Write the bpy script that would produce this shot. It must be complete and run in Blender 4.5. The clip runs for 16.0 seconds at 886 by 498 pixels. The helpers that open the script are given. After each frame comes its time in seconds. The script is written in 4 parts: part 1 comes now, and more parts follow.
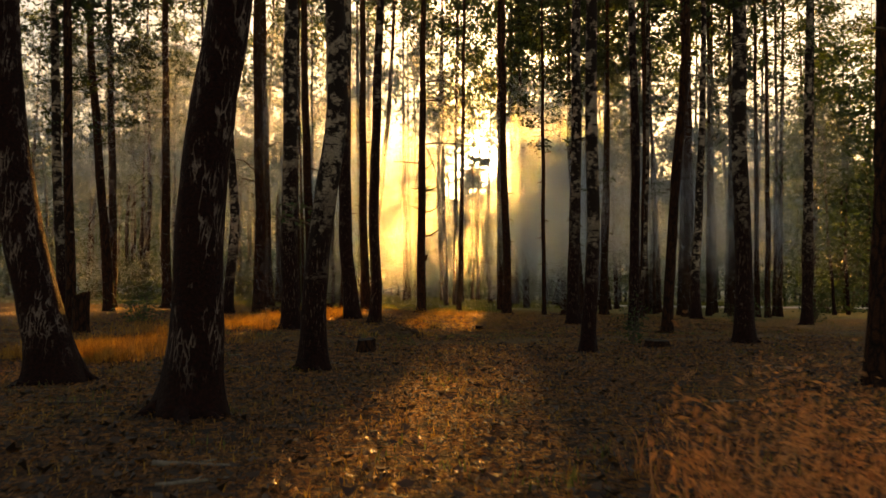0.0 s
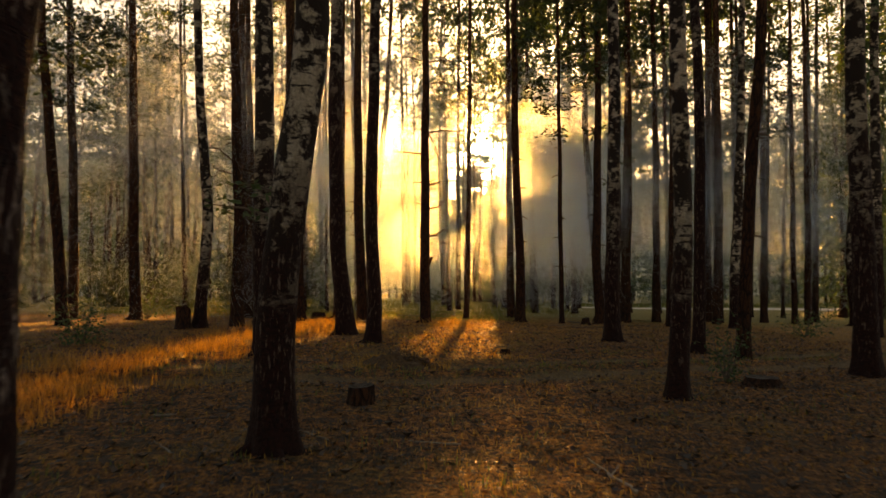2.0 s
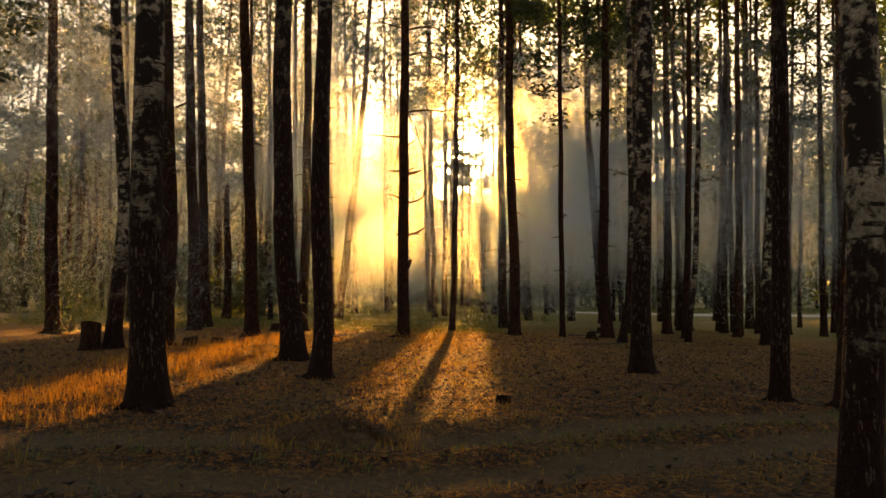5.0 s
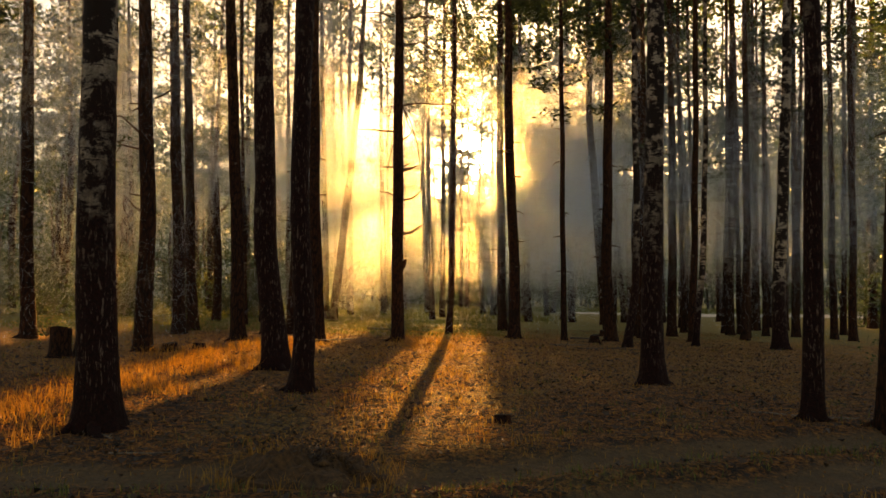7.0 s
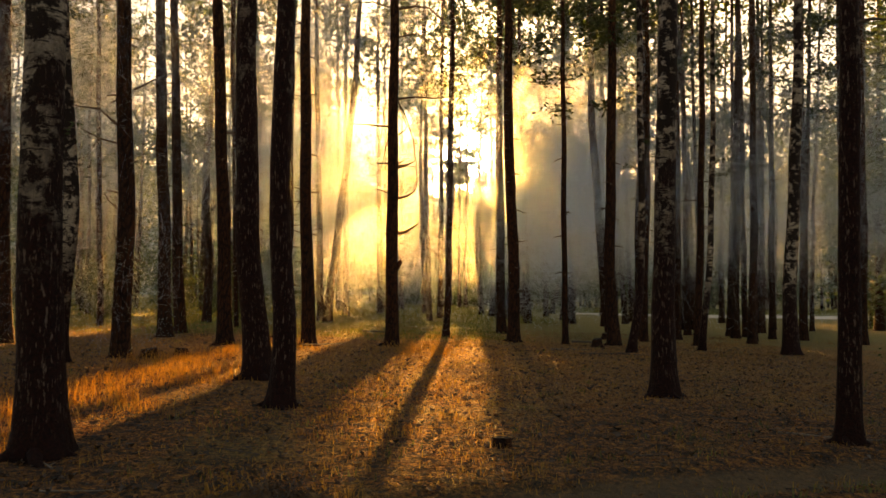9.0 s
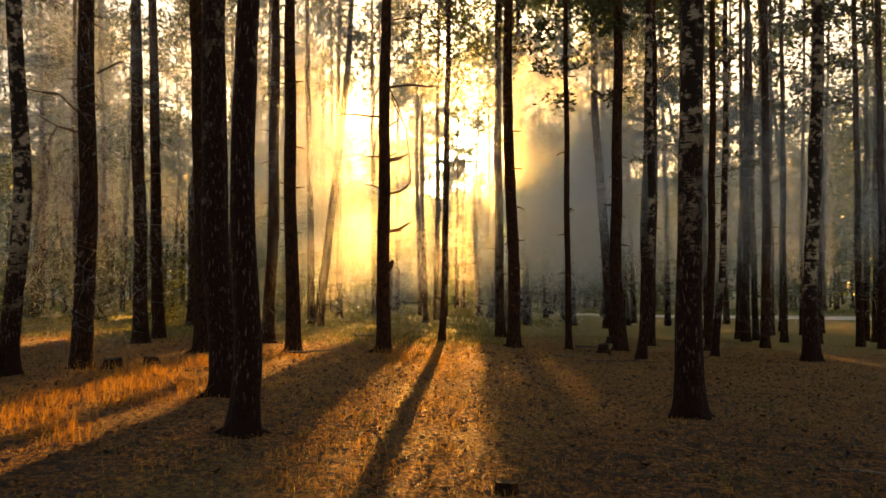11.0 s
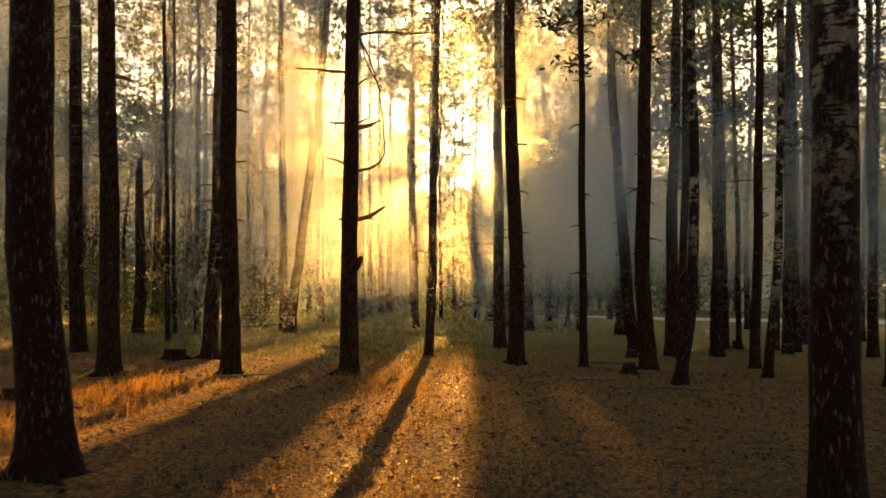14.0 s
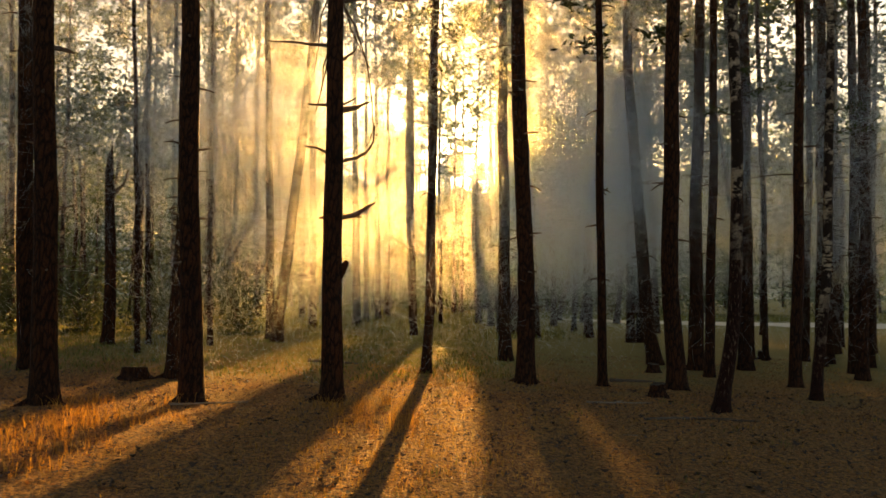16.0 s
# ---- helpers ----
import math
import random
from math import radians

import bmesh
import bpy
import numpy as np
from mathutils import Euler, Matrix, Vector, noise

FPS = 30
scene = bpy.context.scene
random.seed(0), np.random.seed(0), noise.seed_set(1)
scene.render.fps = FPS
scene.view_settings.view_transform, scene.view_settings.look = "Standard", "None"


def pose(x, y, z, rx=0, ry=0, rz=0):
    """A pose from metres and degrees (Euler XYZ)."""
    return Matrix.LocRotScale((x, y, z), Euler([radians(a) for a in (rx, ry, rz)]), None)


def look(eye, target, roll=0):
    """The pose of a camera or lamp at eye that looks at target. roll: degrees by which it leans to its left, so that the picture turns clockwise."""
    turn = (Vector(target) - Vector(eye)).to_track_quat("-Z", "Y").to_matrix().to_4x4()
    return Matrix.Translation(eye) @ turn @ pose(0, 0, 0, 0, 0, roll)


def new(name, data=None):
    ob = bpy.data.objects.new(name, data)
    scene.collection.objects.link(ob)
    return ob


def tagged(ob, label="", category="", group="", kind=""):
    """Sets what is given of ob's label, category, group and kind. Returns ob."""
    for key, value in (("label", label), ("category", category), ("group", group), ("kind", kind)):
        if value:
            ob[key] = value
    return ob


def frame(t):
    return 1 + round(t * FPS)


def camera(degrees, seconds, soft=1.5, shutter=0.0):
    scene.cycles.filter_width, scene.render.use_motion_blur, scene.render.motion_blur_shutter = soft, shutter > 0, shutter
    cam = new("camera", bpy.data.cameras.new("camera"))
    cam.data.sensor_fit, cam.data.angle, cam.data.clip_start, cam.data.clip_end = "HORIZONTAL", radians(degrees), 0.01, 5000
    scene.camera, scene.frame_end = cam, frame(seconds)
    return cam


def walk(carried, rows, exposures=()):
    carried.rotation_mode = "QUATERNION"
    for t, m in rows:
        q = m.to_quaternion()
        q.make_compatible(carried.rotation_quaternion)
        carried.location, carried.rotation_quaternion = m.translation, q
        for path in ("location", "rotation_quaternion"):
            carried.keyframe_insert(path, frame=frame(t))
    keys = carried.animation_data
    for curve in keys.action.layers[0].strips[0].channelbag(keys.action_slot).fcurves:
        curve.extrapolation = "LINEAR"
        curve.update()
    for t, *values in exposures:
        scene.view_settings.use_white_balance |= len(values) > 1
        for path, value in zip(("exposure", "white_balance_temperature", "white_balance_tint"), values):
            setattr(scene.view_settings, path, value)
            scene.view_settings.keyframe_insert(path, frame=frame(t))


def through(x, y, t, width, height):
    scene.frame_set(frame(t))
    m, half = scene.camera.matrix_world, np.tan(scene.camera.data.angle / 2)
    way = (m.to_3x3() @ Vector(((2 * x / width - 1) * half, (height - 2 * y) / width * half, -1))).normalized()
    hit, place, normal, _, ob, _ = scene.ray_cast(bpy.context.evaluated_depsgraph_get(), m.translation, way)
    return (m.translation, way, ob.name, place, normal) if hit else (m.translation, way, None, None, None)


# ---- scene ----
cam = camera(60.4, 16.0, soft=1.6, shutter=0.5)
PATH = [
    (0, (0.215, 0.34, 0.749), (0.191, 2.337, 0.858), -0.0),
    (0.5, (0.087, 1.014, 0.805), (0.067, 3.011, 0.912), -0.1),
    (1, (-0.007, 1.85, 0.864), (-0.027, 3.847, 0.969), -0.2),
    (1.5, (-0.079, 2.626, 0.918), (-0.096, 4.624, 1.023), -0.2),
    (2, (-0.111, 3.477, 0.959), (-0.128, 5.474, 1.069), -0.3),
    (2.5, (-0.139, 4.327, 1.003), (-0.146, 6.324, 1.114), -0.1),
    (3, (-0.076, 5.152, 1.045), (-0.077, 7.149, 1.156), -0.0),
    (3.5, (-0.043, 5.736, 1.076), (-0.039, 7.732, 1.19), -0.1),
    (4, (-0.007, 6.294, 1.11), (0.001, 8.291, 1.223), -0.1),
    (6.5, (0.107, 7.921, 1.191), (0.122, 9.918, 1.305), -0.1),
    (7, (0.13, 8.092, 1.213), (0.145, 10.089, 1.325), -0.1),
    (7.5, (0.151, 8.278, 1.229), (0.166, 10.275, 1.34), -0.1),
    (8, (0.166, 8.481, 1.248), (0.183, 10.478, 1.359), -0.0),
    (8.5, (0.18, 8.684, 1.266), (0.198, 10.681, 1.376), 0.0),
    (9, (0.192, 8.897, 1.283), (0.21, 10.894, 1.393), -0.0),
    (11.5, (0.317, 10.686, 1.373), (0.342, 12.683, 1.482), -0.1),
    (12, (0.392, 11.289, 1.419), (0.413, 13.286, 1.526), -0.1),
    (12.5, (0.403, 11.906, 1.449), (0.427, 13.903, 1.554), -0.1),
    (13, (0.466, 12.575, 1.43), (0.489, 14.572, 1.536), 0.1),
    (13.5, (0.522, 13.235, 1.416), (0.547, 15.232, 1.521), 0.0),
    (14, (0.602, 13.964, 1.446), (0.626, 15.961, 1.552), 0.1),
    (14.5, (0.639, 14.549, 1.505), (0.663, 16.546, 1.609), 0.1),
    (15, (0.644, 15.068, 1.525), (0.67, 17.065, 1.631), 0.1),
    (15.5, (0.637, 15.528, 1.567), (0.662, 17.525, 1.673), 0.1),
    (16, (0.637, 15.931, 1.591), (0.661, 17.928, 1.699), 0.1),
]
walk(cam, [(t, look(eye, target, roll)) for t, eye, target, roll in PATH], [(0, 2.88, 10200, 19), (1.5, 3.08, 10200, 20), (4, 3.1, 9900, 19), (8, 3.25, 9700, 19), (12, 3.33, 9700, 20), (15, 3.22, 8800, 14), (16, 3.2, 8600, 14)])

# ---- light ----
SUN_AZ, SUN_EL = radians(2.7), radians(9.5)          # to the right of +y, above the horizon
SUN_WAY = Vector((math.sin(SUN_AZ) * math.cos(SUN_EL), math.cos(SUN_AZ) * math.cos(SUN_EL), math.sin(SUN_EL)))
SKY = 0.028

world = bpy.data.worlds.new("evening_sky")
scene.world = world
world.use_nodes = True
wn = world.node_tree
sky = wn.nodes.new("ShaderNodeTexSky")
sky.sky_type = "NISHITA"
sky.sun_disc = False
sky.sun_elevation, sky.sun_rotation = SUN_EL, SUN_AZ
sky.air_density, sky.dust_density, sky.ozone_density = 1.0, 2.0, 1.0
# the bright ring of hazy air round the low sun
way = wn.nodes.new("ShaderNodeTexCoord")
unit = wn.nodes.new("ShaderNodeVectorMath")
unit.operation = "NORMALIZE"
wn.links.new(way.outputs["Generated"], unit.inputs[0])
dot = wn.nodes.new("ShaderNodeVectorMath")
dot.operation = "DOT_PRODUCT"
dot.inputs[1].default_value = SUN_WAY
wn.links.new(unit.outputs[0], dot.inputs[0])
total = None
for power, strength, tint in ((3200, 36.0, (1.0, 0.86, 0.54)), (420, 0.5, (1.0, 0.66, 0.22)), (60, 0.10, (1.0, 0.68, 0.22)), (24, 0.06, (1.0, 0.93, 0.78)), (8, 0.044, (0.90, 0.97, 1.0))):
    p = wn.nodes.new("ShaderNodeMath")
    p.operation = "POWER"
    p.use_clamp = True
    p.inputs[1].default_value = power
    wn.links.new(dot.outputs["Value"], p.inputs[0])
    ring = wn.nodes.new("ShaderNodeVectorMath")
    ring.operation = "SCALE"
    ring.inputs[0].default_value = [strength * c for c in tint]
    wn.links.new(p.outputs[0], ring.inputs["Scale"])
    if total is None:
        total = ring
    else:
        add = wn.nodes.new("ShaderNodeVectorMath")
        wn.links.new(total.outputs[0], add.inputs[0])
        wn.links.new(ring.outputs[0], add.inputs[1])
        total = add
dim = wn.nodes.new("ShaderNodeVectorMath")
dim.operation = "SCALE"
dim.inputs["Scale"].default_value = SKY
wn.links.new(sky.outputs[0], dim.inputs[0])
both = wn.nodes.new("ShaderNodeVectorMath")
wn.links.new(dim.outputs[0], both.inputs[0])
wn.links.new(total.outputs[0], both.inputs[1])
wn.links.new(both.outputs[0], wn.nodes["Background"].inputs[0])
wn.nodes["Background"].inputs[1].default_value = 1.0

sun_lamp = bpy.data.lights.new("sun", "SUN")
sun_lamp.energy, sun_lamp.angle, sun_lamp.color = 5.0, radians(0.6), (1.0, 0.53, 0.145)
sun = new("sun", sun_lamp)
sun.matrix_world = look(SUN_WAY * 100, (0, 0, 0))


# ---- materials ----
def material(name):
    m = bpy.data.materials.new(name)
    m.use_nodes = True
    nt = m.node_tree
    return m, nt, nt.nodes["Principled BSDF"]


def node(nt, kind, **values):
    n = nt.nodes.new(kind)
    for key, value in values.items():
        n.inputs[key.replace("_", " ")].default_value = value
    return n


def ramp(nt, source, stops):
    n = nt.nodes.new("ShaderNodeValToRGB")
    while len(n.color_ramp.elements) < len(stops):
        n.color_ramp.elements.new(0.5)
    for e, (at, colour) in zip(n.color_ramp.elements, stops):
        e.position, e.color = at, (*colour, 1) if len(colour) == 3 else colour
    nt.links.new(source, n.inputs[0])
    return n.outputs[0]


def mixed(nt, factor, a, b):
    n = nt.nodes.new("ShaderNodeMix")
    n.data_type = "RGBA"
    for value, slot in ((factor, n.inputs[0]), (a, n.inputs[6]), (b, n.inputs[7])):
        if isinstance(value, (tuple, float, int)):
            slot.default_value = (*value, 1) if isinstance(value, tuple) else value
        else:
            nt.links.new(value, slot)
    return n.outputs[2]


def stretched(nt, sx, sy, sz):
    tc = nt.nodes.new("ShaderNodeTexCoord")
    mp = nt.nodes.new("ShaderNodeMapping")
    mp.inputs["Scale"].default_value = (sx, sy, sz)
    info = nt.nodes.new("ShaderNodeObjectInfo")
    off = nt.nodes.new("ShaderNodeVectorMath")
    off.operation = "MULTIPLY_ADD"
    off.inputs[1].default_value = (37, 17, 29)
    nt.links.new(info.outputs["Random"], off.inputs[0])
    nt.links.new(tc.outputs["Object"], off.inputs[2])
    nt.links.new(off.outputs[0], mp.inputs[0])
    return mp.outputs[0], tc.outputs["Object"]


def noise_tex(nt, vector, scale, detail=4.0, rough=0.55):
    n = node(nt, "ShaderNodeTexNoise", Scale=scale, Detail=detail, Roughness=rough)
    if vector is not None:
        nt.links.new(vector, n.inputs["Vector"])
    return n.outputs[0]


def bumped(nt, bsdf, height, strength, distance):
    b = node(nt, "ShaderNodeBump", Strength=strength, Distance=distance)
    nt.links.new(height, b.inputs["Height"])
    nt.links.new(b.outputs[0], bsdf.inputs["Normal"])


def math_node(nt, op, a, b):
    n = nt.nodes.new("ShaderNodeMath")
    n.operation = op
    for value, slot in ((a, n.inputs[0]), (b, n.inputs[1])):
        if isinstance(value, (float, int)):
            slot.default_value = value
        else:
            nt.links.new(value, slot)
    return n.outputs[0]


def pine_bark():
    m, nt, p = material("pine_bark")
    v, raw = stretched(nt, 1, 1, 0.28)
    plates = node(nt, "ShaderNodeTexVoronoi", Scale=16.0)
    plates.feature = "DISTANCE_TO_EDGE"
    warp = noise_tex(nt, v, 9)
    add = nt.nodes.new("ShaderNodeVectorMath")
    add.operation = "MULTIPLY_ADD"
    add.inputs[1].default_value = (0.16, 0.16, 0.16)
    nt.links.new(warp, add.inputs[0])
    nt.links.new(v, add.inputs[2])
    nt.links.new(add.outputs[0], plates.inputs["Vector"])
    crack = ramp(nt, plates.outputs[0], [(0.0, (0, 0, 0)), (0.22, (1, 1, 1))])
    fine = noise_tex(nt, raw, 60, 6)
    tone = ramp(nt, fine, [(0.25, (0.026, 0.011, 0.007)), (0.75, (0.092, 0.036, 0.018))])
    sep = nt.nodes.new("ShaderNodeSeparateXYZ")
    nt.links.new(raw, sep.inputs[0])
    up = ramp(nt, math_node(nt, "MULTIPLY", sep.outputs[2], 0.08), [(0.3, (0, 0, 0)), (0.8, (1, 1, 1))])
    tone = mixed(nt, math_node(nt, "MULTIPLY", up, 0.6), tone, (0.15, 0.068, 0.032))
    nt.links.new(mixed(nt, crack, (0.012, 0.007, 0.006), tone), p.inputs["Base Color"])
    p.inputs["Roughness"].default_value = 0.9
    p.inputs["Specular IOR Level"].default_value = 0.15
    height = math_node(nt, "ADD", crack, math_node(nt, "MULTIPLY", fine, 0.5))
    bumped(nt, p, height, 0.9, 0.02)
    return m


def birch_bark(name, rise):
    old = rise < 0.04
    m, nt, p = material(name)
    v, raw = stretched(nt, 1, 1, 0.42)
    flat, _ = stretched(nt, 1, 1, 5.0)
    fine = noise_tex(nt, raw, 45, 6)
    white = ramp(nt, fine, [(0.2, (0.17, 0.13, 0.10)), (0.7, (0.48, 0.40, 0.32))])
    marks = ramp(nt, noise_tex(nt, flat, 5.5, 3), [(0.56, (0, 0, 0)), (0.62, (1, 1, 1))])
    blotch = ramp(nt, noise_tex(nt, raw, 4.2, 5, 0.68), [(0.44, (0, 0, 0)), (0.50, (1, 1, 1))])
    dark = math_node(nt, "MAXIMUM", marks, blotch)
    upper = mixed(nt, dark, white, (0.022, 0.013, 0.010))
    sep = nt.nodes.new("ShaderNodeSeparateXYZ")
    nt.links.new(raw, sep.inputs[0])
    long, _ = stretched(nt, 1, 1, 0.2)
    if old:          # pale seams between dark plates
        warp = nt.nodes.new("ShaderNodeVectorMath")
        warp.operation = "MULTIPLY_ADD"
        warp.inputs[1].default_value = (0.09, 0.09, 0.09)
        nt.links.new(noise_tex(nt, v, 14, 4), warp.inputs[0])
        nt.links.new(long, warp.inputs[2])
        cells = node(nt, "ShaderNodeTexVoronoi", Scale=24.0)
        cells.feature = "DISTANCE_TO_EDGE"
        nt.links.new(warp.outputs[0], cells.inputs["Vector"])
        seams = ramp(nt, cells.outputs[0], [(0.03, (1, 1, 1)), (0.09, (0, 0, 0))])
        broken = ramp(nt, noise_tex(nt, v, 7, 5, 0.6), [(0.50, (0, 0, 0)), (0.60, (1, 1, 1))])
        flecks = math_node(nt, "MULTIPLY", seams, broken)
    else:
        flecks = ramp(nt, noise_tex(nt, long, 46, 5, 0.68), [(0.57, (0, 0, 0)), (0.64, (1, 1, 1))])
    deep = ramp(nt, noise_tex(nt, v, 15, 4), [(0.38, (1, 1, 1)), (0.48, (0, 0, 0))])
    foot = ramp(nt, sep.outputs[2], [(0.12, (0, 0, 0)), (0.55, (1, 1, 1))])
    pale = math_node(nt, "MULTIPLY", flecks, foot)
    seam = deep
    plate = ramp(nt, fine, [(0.25, (0.004, 0.0015, 0.0015)), (0.8, (0.034, 0.008, 0.005))])
    lower = mixed(nt, pale, plate, (0.22, 0.17, 0.15) if old else (0.15, 0.105, 0.085))
    h = math_node(nt, "ADD", math_node(nt, "MULTIPLY", sep.outputs[2], rise), math_node(nt, "MULTIPLY", noise_tex(nt, raw, 2.4, 4), 0.5))
    grown = ramp(nt, h, [(0.42, (0, 0, 0)), (0.60, (1, 1, 1))])
    nt.links.new(mixed(nt, grown, lower, upper), p.inputs["Base Color"])
    p.inputs["Roughness"].default_value = 0.85
    p.inputs["Specular IOR Level"].default_value = 0.2
    rough = math_node(nt, "SUBTRACT", math_node(nt, "MULTIPLY", fine, 0.5), math_node(nt, "MULTIPLY", math_node(nt, "MAXIMUM", seam, dark), 0.5))
    bumped(nt, p, rough, 0.9, 0.02)
    return m


def foliage(name, dark, light, through):
    m, nt, p = material(name)
    geo = nt.nodes.new("ShaderNodeNewGeometry")
    info = nt.nodes.new("ShaderNodeObjectInfo")
    pick = math_node(nt, "ADD", math_node(nt, "MULTIPLY", geo.outputs["Random Per Island"], 0.7), math_node(nt, "MULTIPLY", info.outputs["Random"], 0.3))
    colour = ramp(nt, pick, [(0.1, dark), (0.9, light)])
    nt.links.new(colour, p.inputs["Base Color"])
    p.inputs["Roughness"].default_value = 0.6
    glow = nt.nodes.new("ShaderNodeBsdfTranslucent")
    nt.links.new(colour, glow.inputs[0])
    mix = nt.nodes.new("ShaderNodeMixShader")
    mix.inputs[0].default_value = through
    nt.links.new(p.outputs[0], mix.inputs[1])
    nt.links.new(glow.outputs[0], mix.inputs[2])
    nt.links.new(mix.outputs[0], nt.nodes["Material Output"].inputs[0])
    return m


def ground_soil():
    m, nt, p = material("forest_soil")
    tc = nt.nodes.new("ShaderNodeTexCoord")
    pos = tc.outputs["Object"]
    fine = noise_tex(nt, pos, 22, 8, 0.78)
    patch = noise_tex(nt, pos, 0.45, 5, 0.6)
    litter = ramp(nt, fine, [(0.42, (0.016, 0.006, 0.002)), (0.5, (0.150, 0.058, 0.011)), (0.60, (0.47, 0.195, 0.033))])
    clods = ramp(nt, noise_tex(nt, pos, 6.0, 7, 0.75), [(0.42, (0.16, 0.15, 0.14)), (0.54, (1.2, 1.13, 1.05))])
    litter = mixed(nt, 1.0, litter, clods)
    litter.node.blend_type = "MULTIPLY"
    moss = ramp(nt, fine, [(0.40, (0.035, 0.024, 0.006)), (0.60, (0.30, 0.185, 0.045))])
    mossy = ramp(nt, patch, [(0.50, (0, 0, 0)), (0.66, (0.8, 0.8, 0.8))])
    colour = mixed(nt, mossy, litter, moss)
    sep = nt.nodes.new("ShaderNodeSeparateXYZ")
    nt.links.new(pos, sep.inputs[0])
    # soil lifted to a paler brown with distance, ambient light put into its colour
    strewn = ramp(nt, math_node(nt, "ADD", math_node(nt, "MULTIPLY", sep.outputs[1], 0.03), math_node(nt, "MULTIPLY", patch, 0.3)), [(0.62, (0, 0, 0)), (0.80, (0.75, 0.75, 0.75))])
    paler_soil = ramp(nt, fine, [(0.40, (0.045, 0.021, 0.007)), (0.60, (0.50, 0.245, 0.062))])
    colour = mixed(nt, strewn, colour, paler_soil)
    # the sandy footway that crosses the wood
    wander = math_node(nt, "MULTIPLY", math_node(nt, "SUBTRACT", noise_tex(nt, pos, 1.1, 5), 0.5), 0.7)
    slant = math_node(nt, "ADD", math_node(nt, "MULTIPLY", math_node(nt, "MAXIMUM", sep.outputs[0], 0.0), 0.4), math_node(nt, "MULTIPLY", math_node(nt, "MINIMUM", sep.outputs[0], 0.0), 0.1))
    across = math_node(nt, "ADD", math_node(nt, "SUBTRACT", sep.outputs[1], slant), wander)
    off = math_node(nt, "MINIMUM", math_node(nt, "ABSOLUTE", math_node(nt, "SUBTRACT", across, 13.3), 0.0), math_node(nt, "ABSOLUTE", math_node(nt, "SUBTRACT", across, 12.15), 0.0))
    sandy = ramp(nt, off, [(0.22, (1, 1, 1)), (0.42, (0, 0, 0))])
    sand = ramp(nt, fine, [(0.3, (0.120, 0.074, 0.034)), (0.8, (0.225, 0.145, 0.068))])
    colour = mixed(nt, math_node(nt, "MULTIPLY", sandy, 0.8), colour, sand)
    far = ramp(nt, math_node(nt, "ADD", math_node(nt, "MULTIPLY", sep.outputs[1], 0.02), math_node(nt, "MULTIPLY", patch, 0.25)), [(0.70, (0, 0, 0)), (0.82, (1, 1, 1))])
    meadow = ramp(nt, fine, [(0.3, (0.13, 0.13, 0.040)), (0.8, (0.30, 0.29, 0.10))])
    colour = mixed(nt, math_node(nt, "MULTIPLY", far, 0.85), colour, meadow)
    nt.links.new(colour, p.inputs["Base Color"])
    p.inputs["Roughness"].default_value = 0.95
    bumped(nt, p, math_node(nt, "ADD", fine, math_node(nt, "MULTIPLY", noise_tex(nt, pos, 9, 4), 1.2)), 1.0, 0.05)
    return m


def plain(name, a, b, scale, roughness=0.85, strength=0.5):
    m, nt, p = material(name)
    v, raw = stretched(nt, 1, 1, 1)
    f = noise_tex(nt, v, scale, 6, 0.6)
    nt.links.new(ramp(nt, f, [(0.3, a), (0.72, b)]), p.inputs["Base Color"])
    p.inputs["Roughness"].default_value = roughness
    bumped(nt, p, f, strength, 0.01)
    return m


DARK_BIRCH = birch_bark("dark_birch_bark", 0.045)
PINE, BIRCH, OLD_BIRCH, WHITE_BIRCH = pine_bark(), birch_bark("birch_bark", 0.10), birch_bark("old_birch_bark", 0.03), birch_bark("white_birch_bark", 0.17)
NEEDLES = foliage("pine_needles", (0.020, 0.032, 0.012), (0.060, 0.085, 0.025), 0.35)
LEAVES = foliage("birch_leaves", (0.026, 0.050, 0.016), (0.080, 0.130, 0.038), 0.30)
DRY_GRASS = foliage("dry_grass", (0.30, 0.140, 0.028), (0.66, 0.36, 0.080), 0.6)
RED_GRASS = foliage("red_seed_grass", (0.48, 0.16, 0.055), (0.80, 0.36, 0.14), 0.6)
GREEN_GRASS = foliage("green_grass", (0.08, 0.10, 0.022), (0.26, 0.26, 0.07), 0.5)
DARK_LITTER = foliage("dark_litter", (0.010, 0.006, 0.004), (0.085, 0.045, 0.024), 0.1)
LITTER = foliage("fallen_leaves", (0.020, 0.007, 0.002), (0.46, 0.185, 0.048), 0.35)
SOIL = ground_soil()
DEAD_WOOD = plain("dead_wood", (0.05, 0.036, 0.028), (0.17, 0.125, 0.095), 40)
BLEACHED = plain("bleached_wood", (0.15, 0.12, 0.09), (0.33, 0.27, 0.21), 40)
CUT_WOOD = plain("cut_wood", (0.014, 0.009, 0.006), (0.050, 0.032, 0.020), 30)
EARTH = plain("dark_earth", (0.014, 0.007, 0.003), (0.150, 0.074, 0.026), 26, 0.95, 1.0)
SAND = plain("pale_sand", (0.55, 0.50, 0.42), (0.76, 0.70, 0.60), 8)


# ---- mesh helpers ----
def mesh_of(name, verts, faces, mat, smooth=False):
    me = bpy.data.meshes.new(name)
    me.from_pydata(verts, [], faces)
    if smooth:
        me.polygons.foreach_set("use_smooth", [True] * len(me.polygons))
    me.materials.append(mat)
    return me


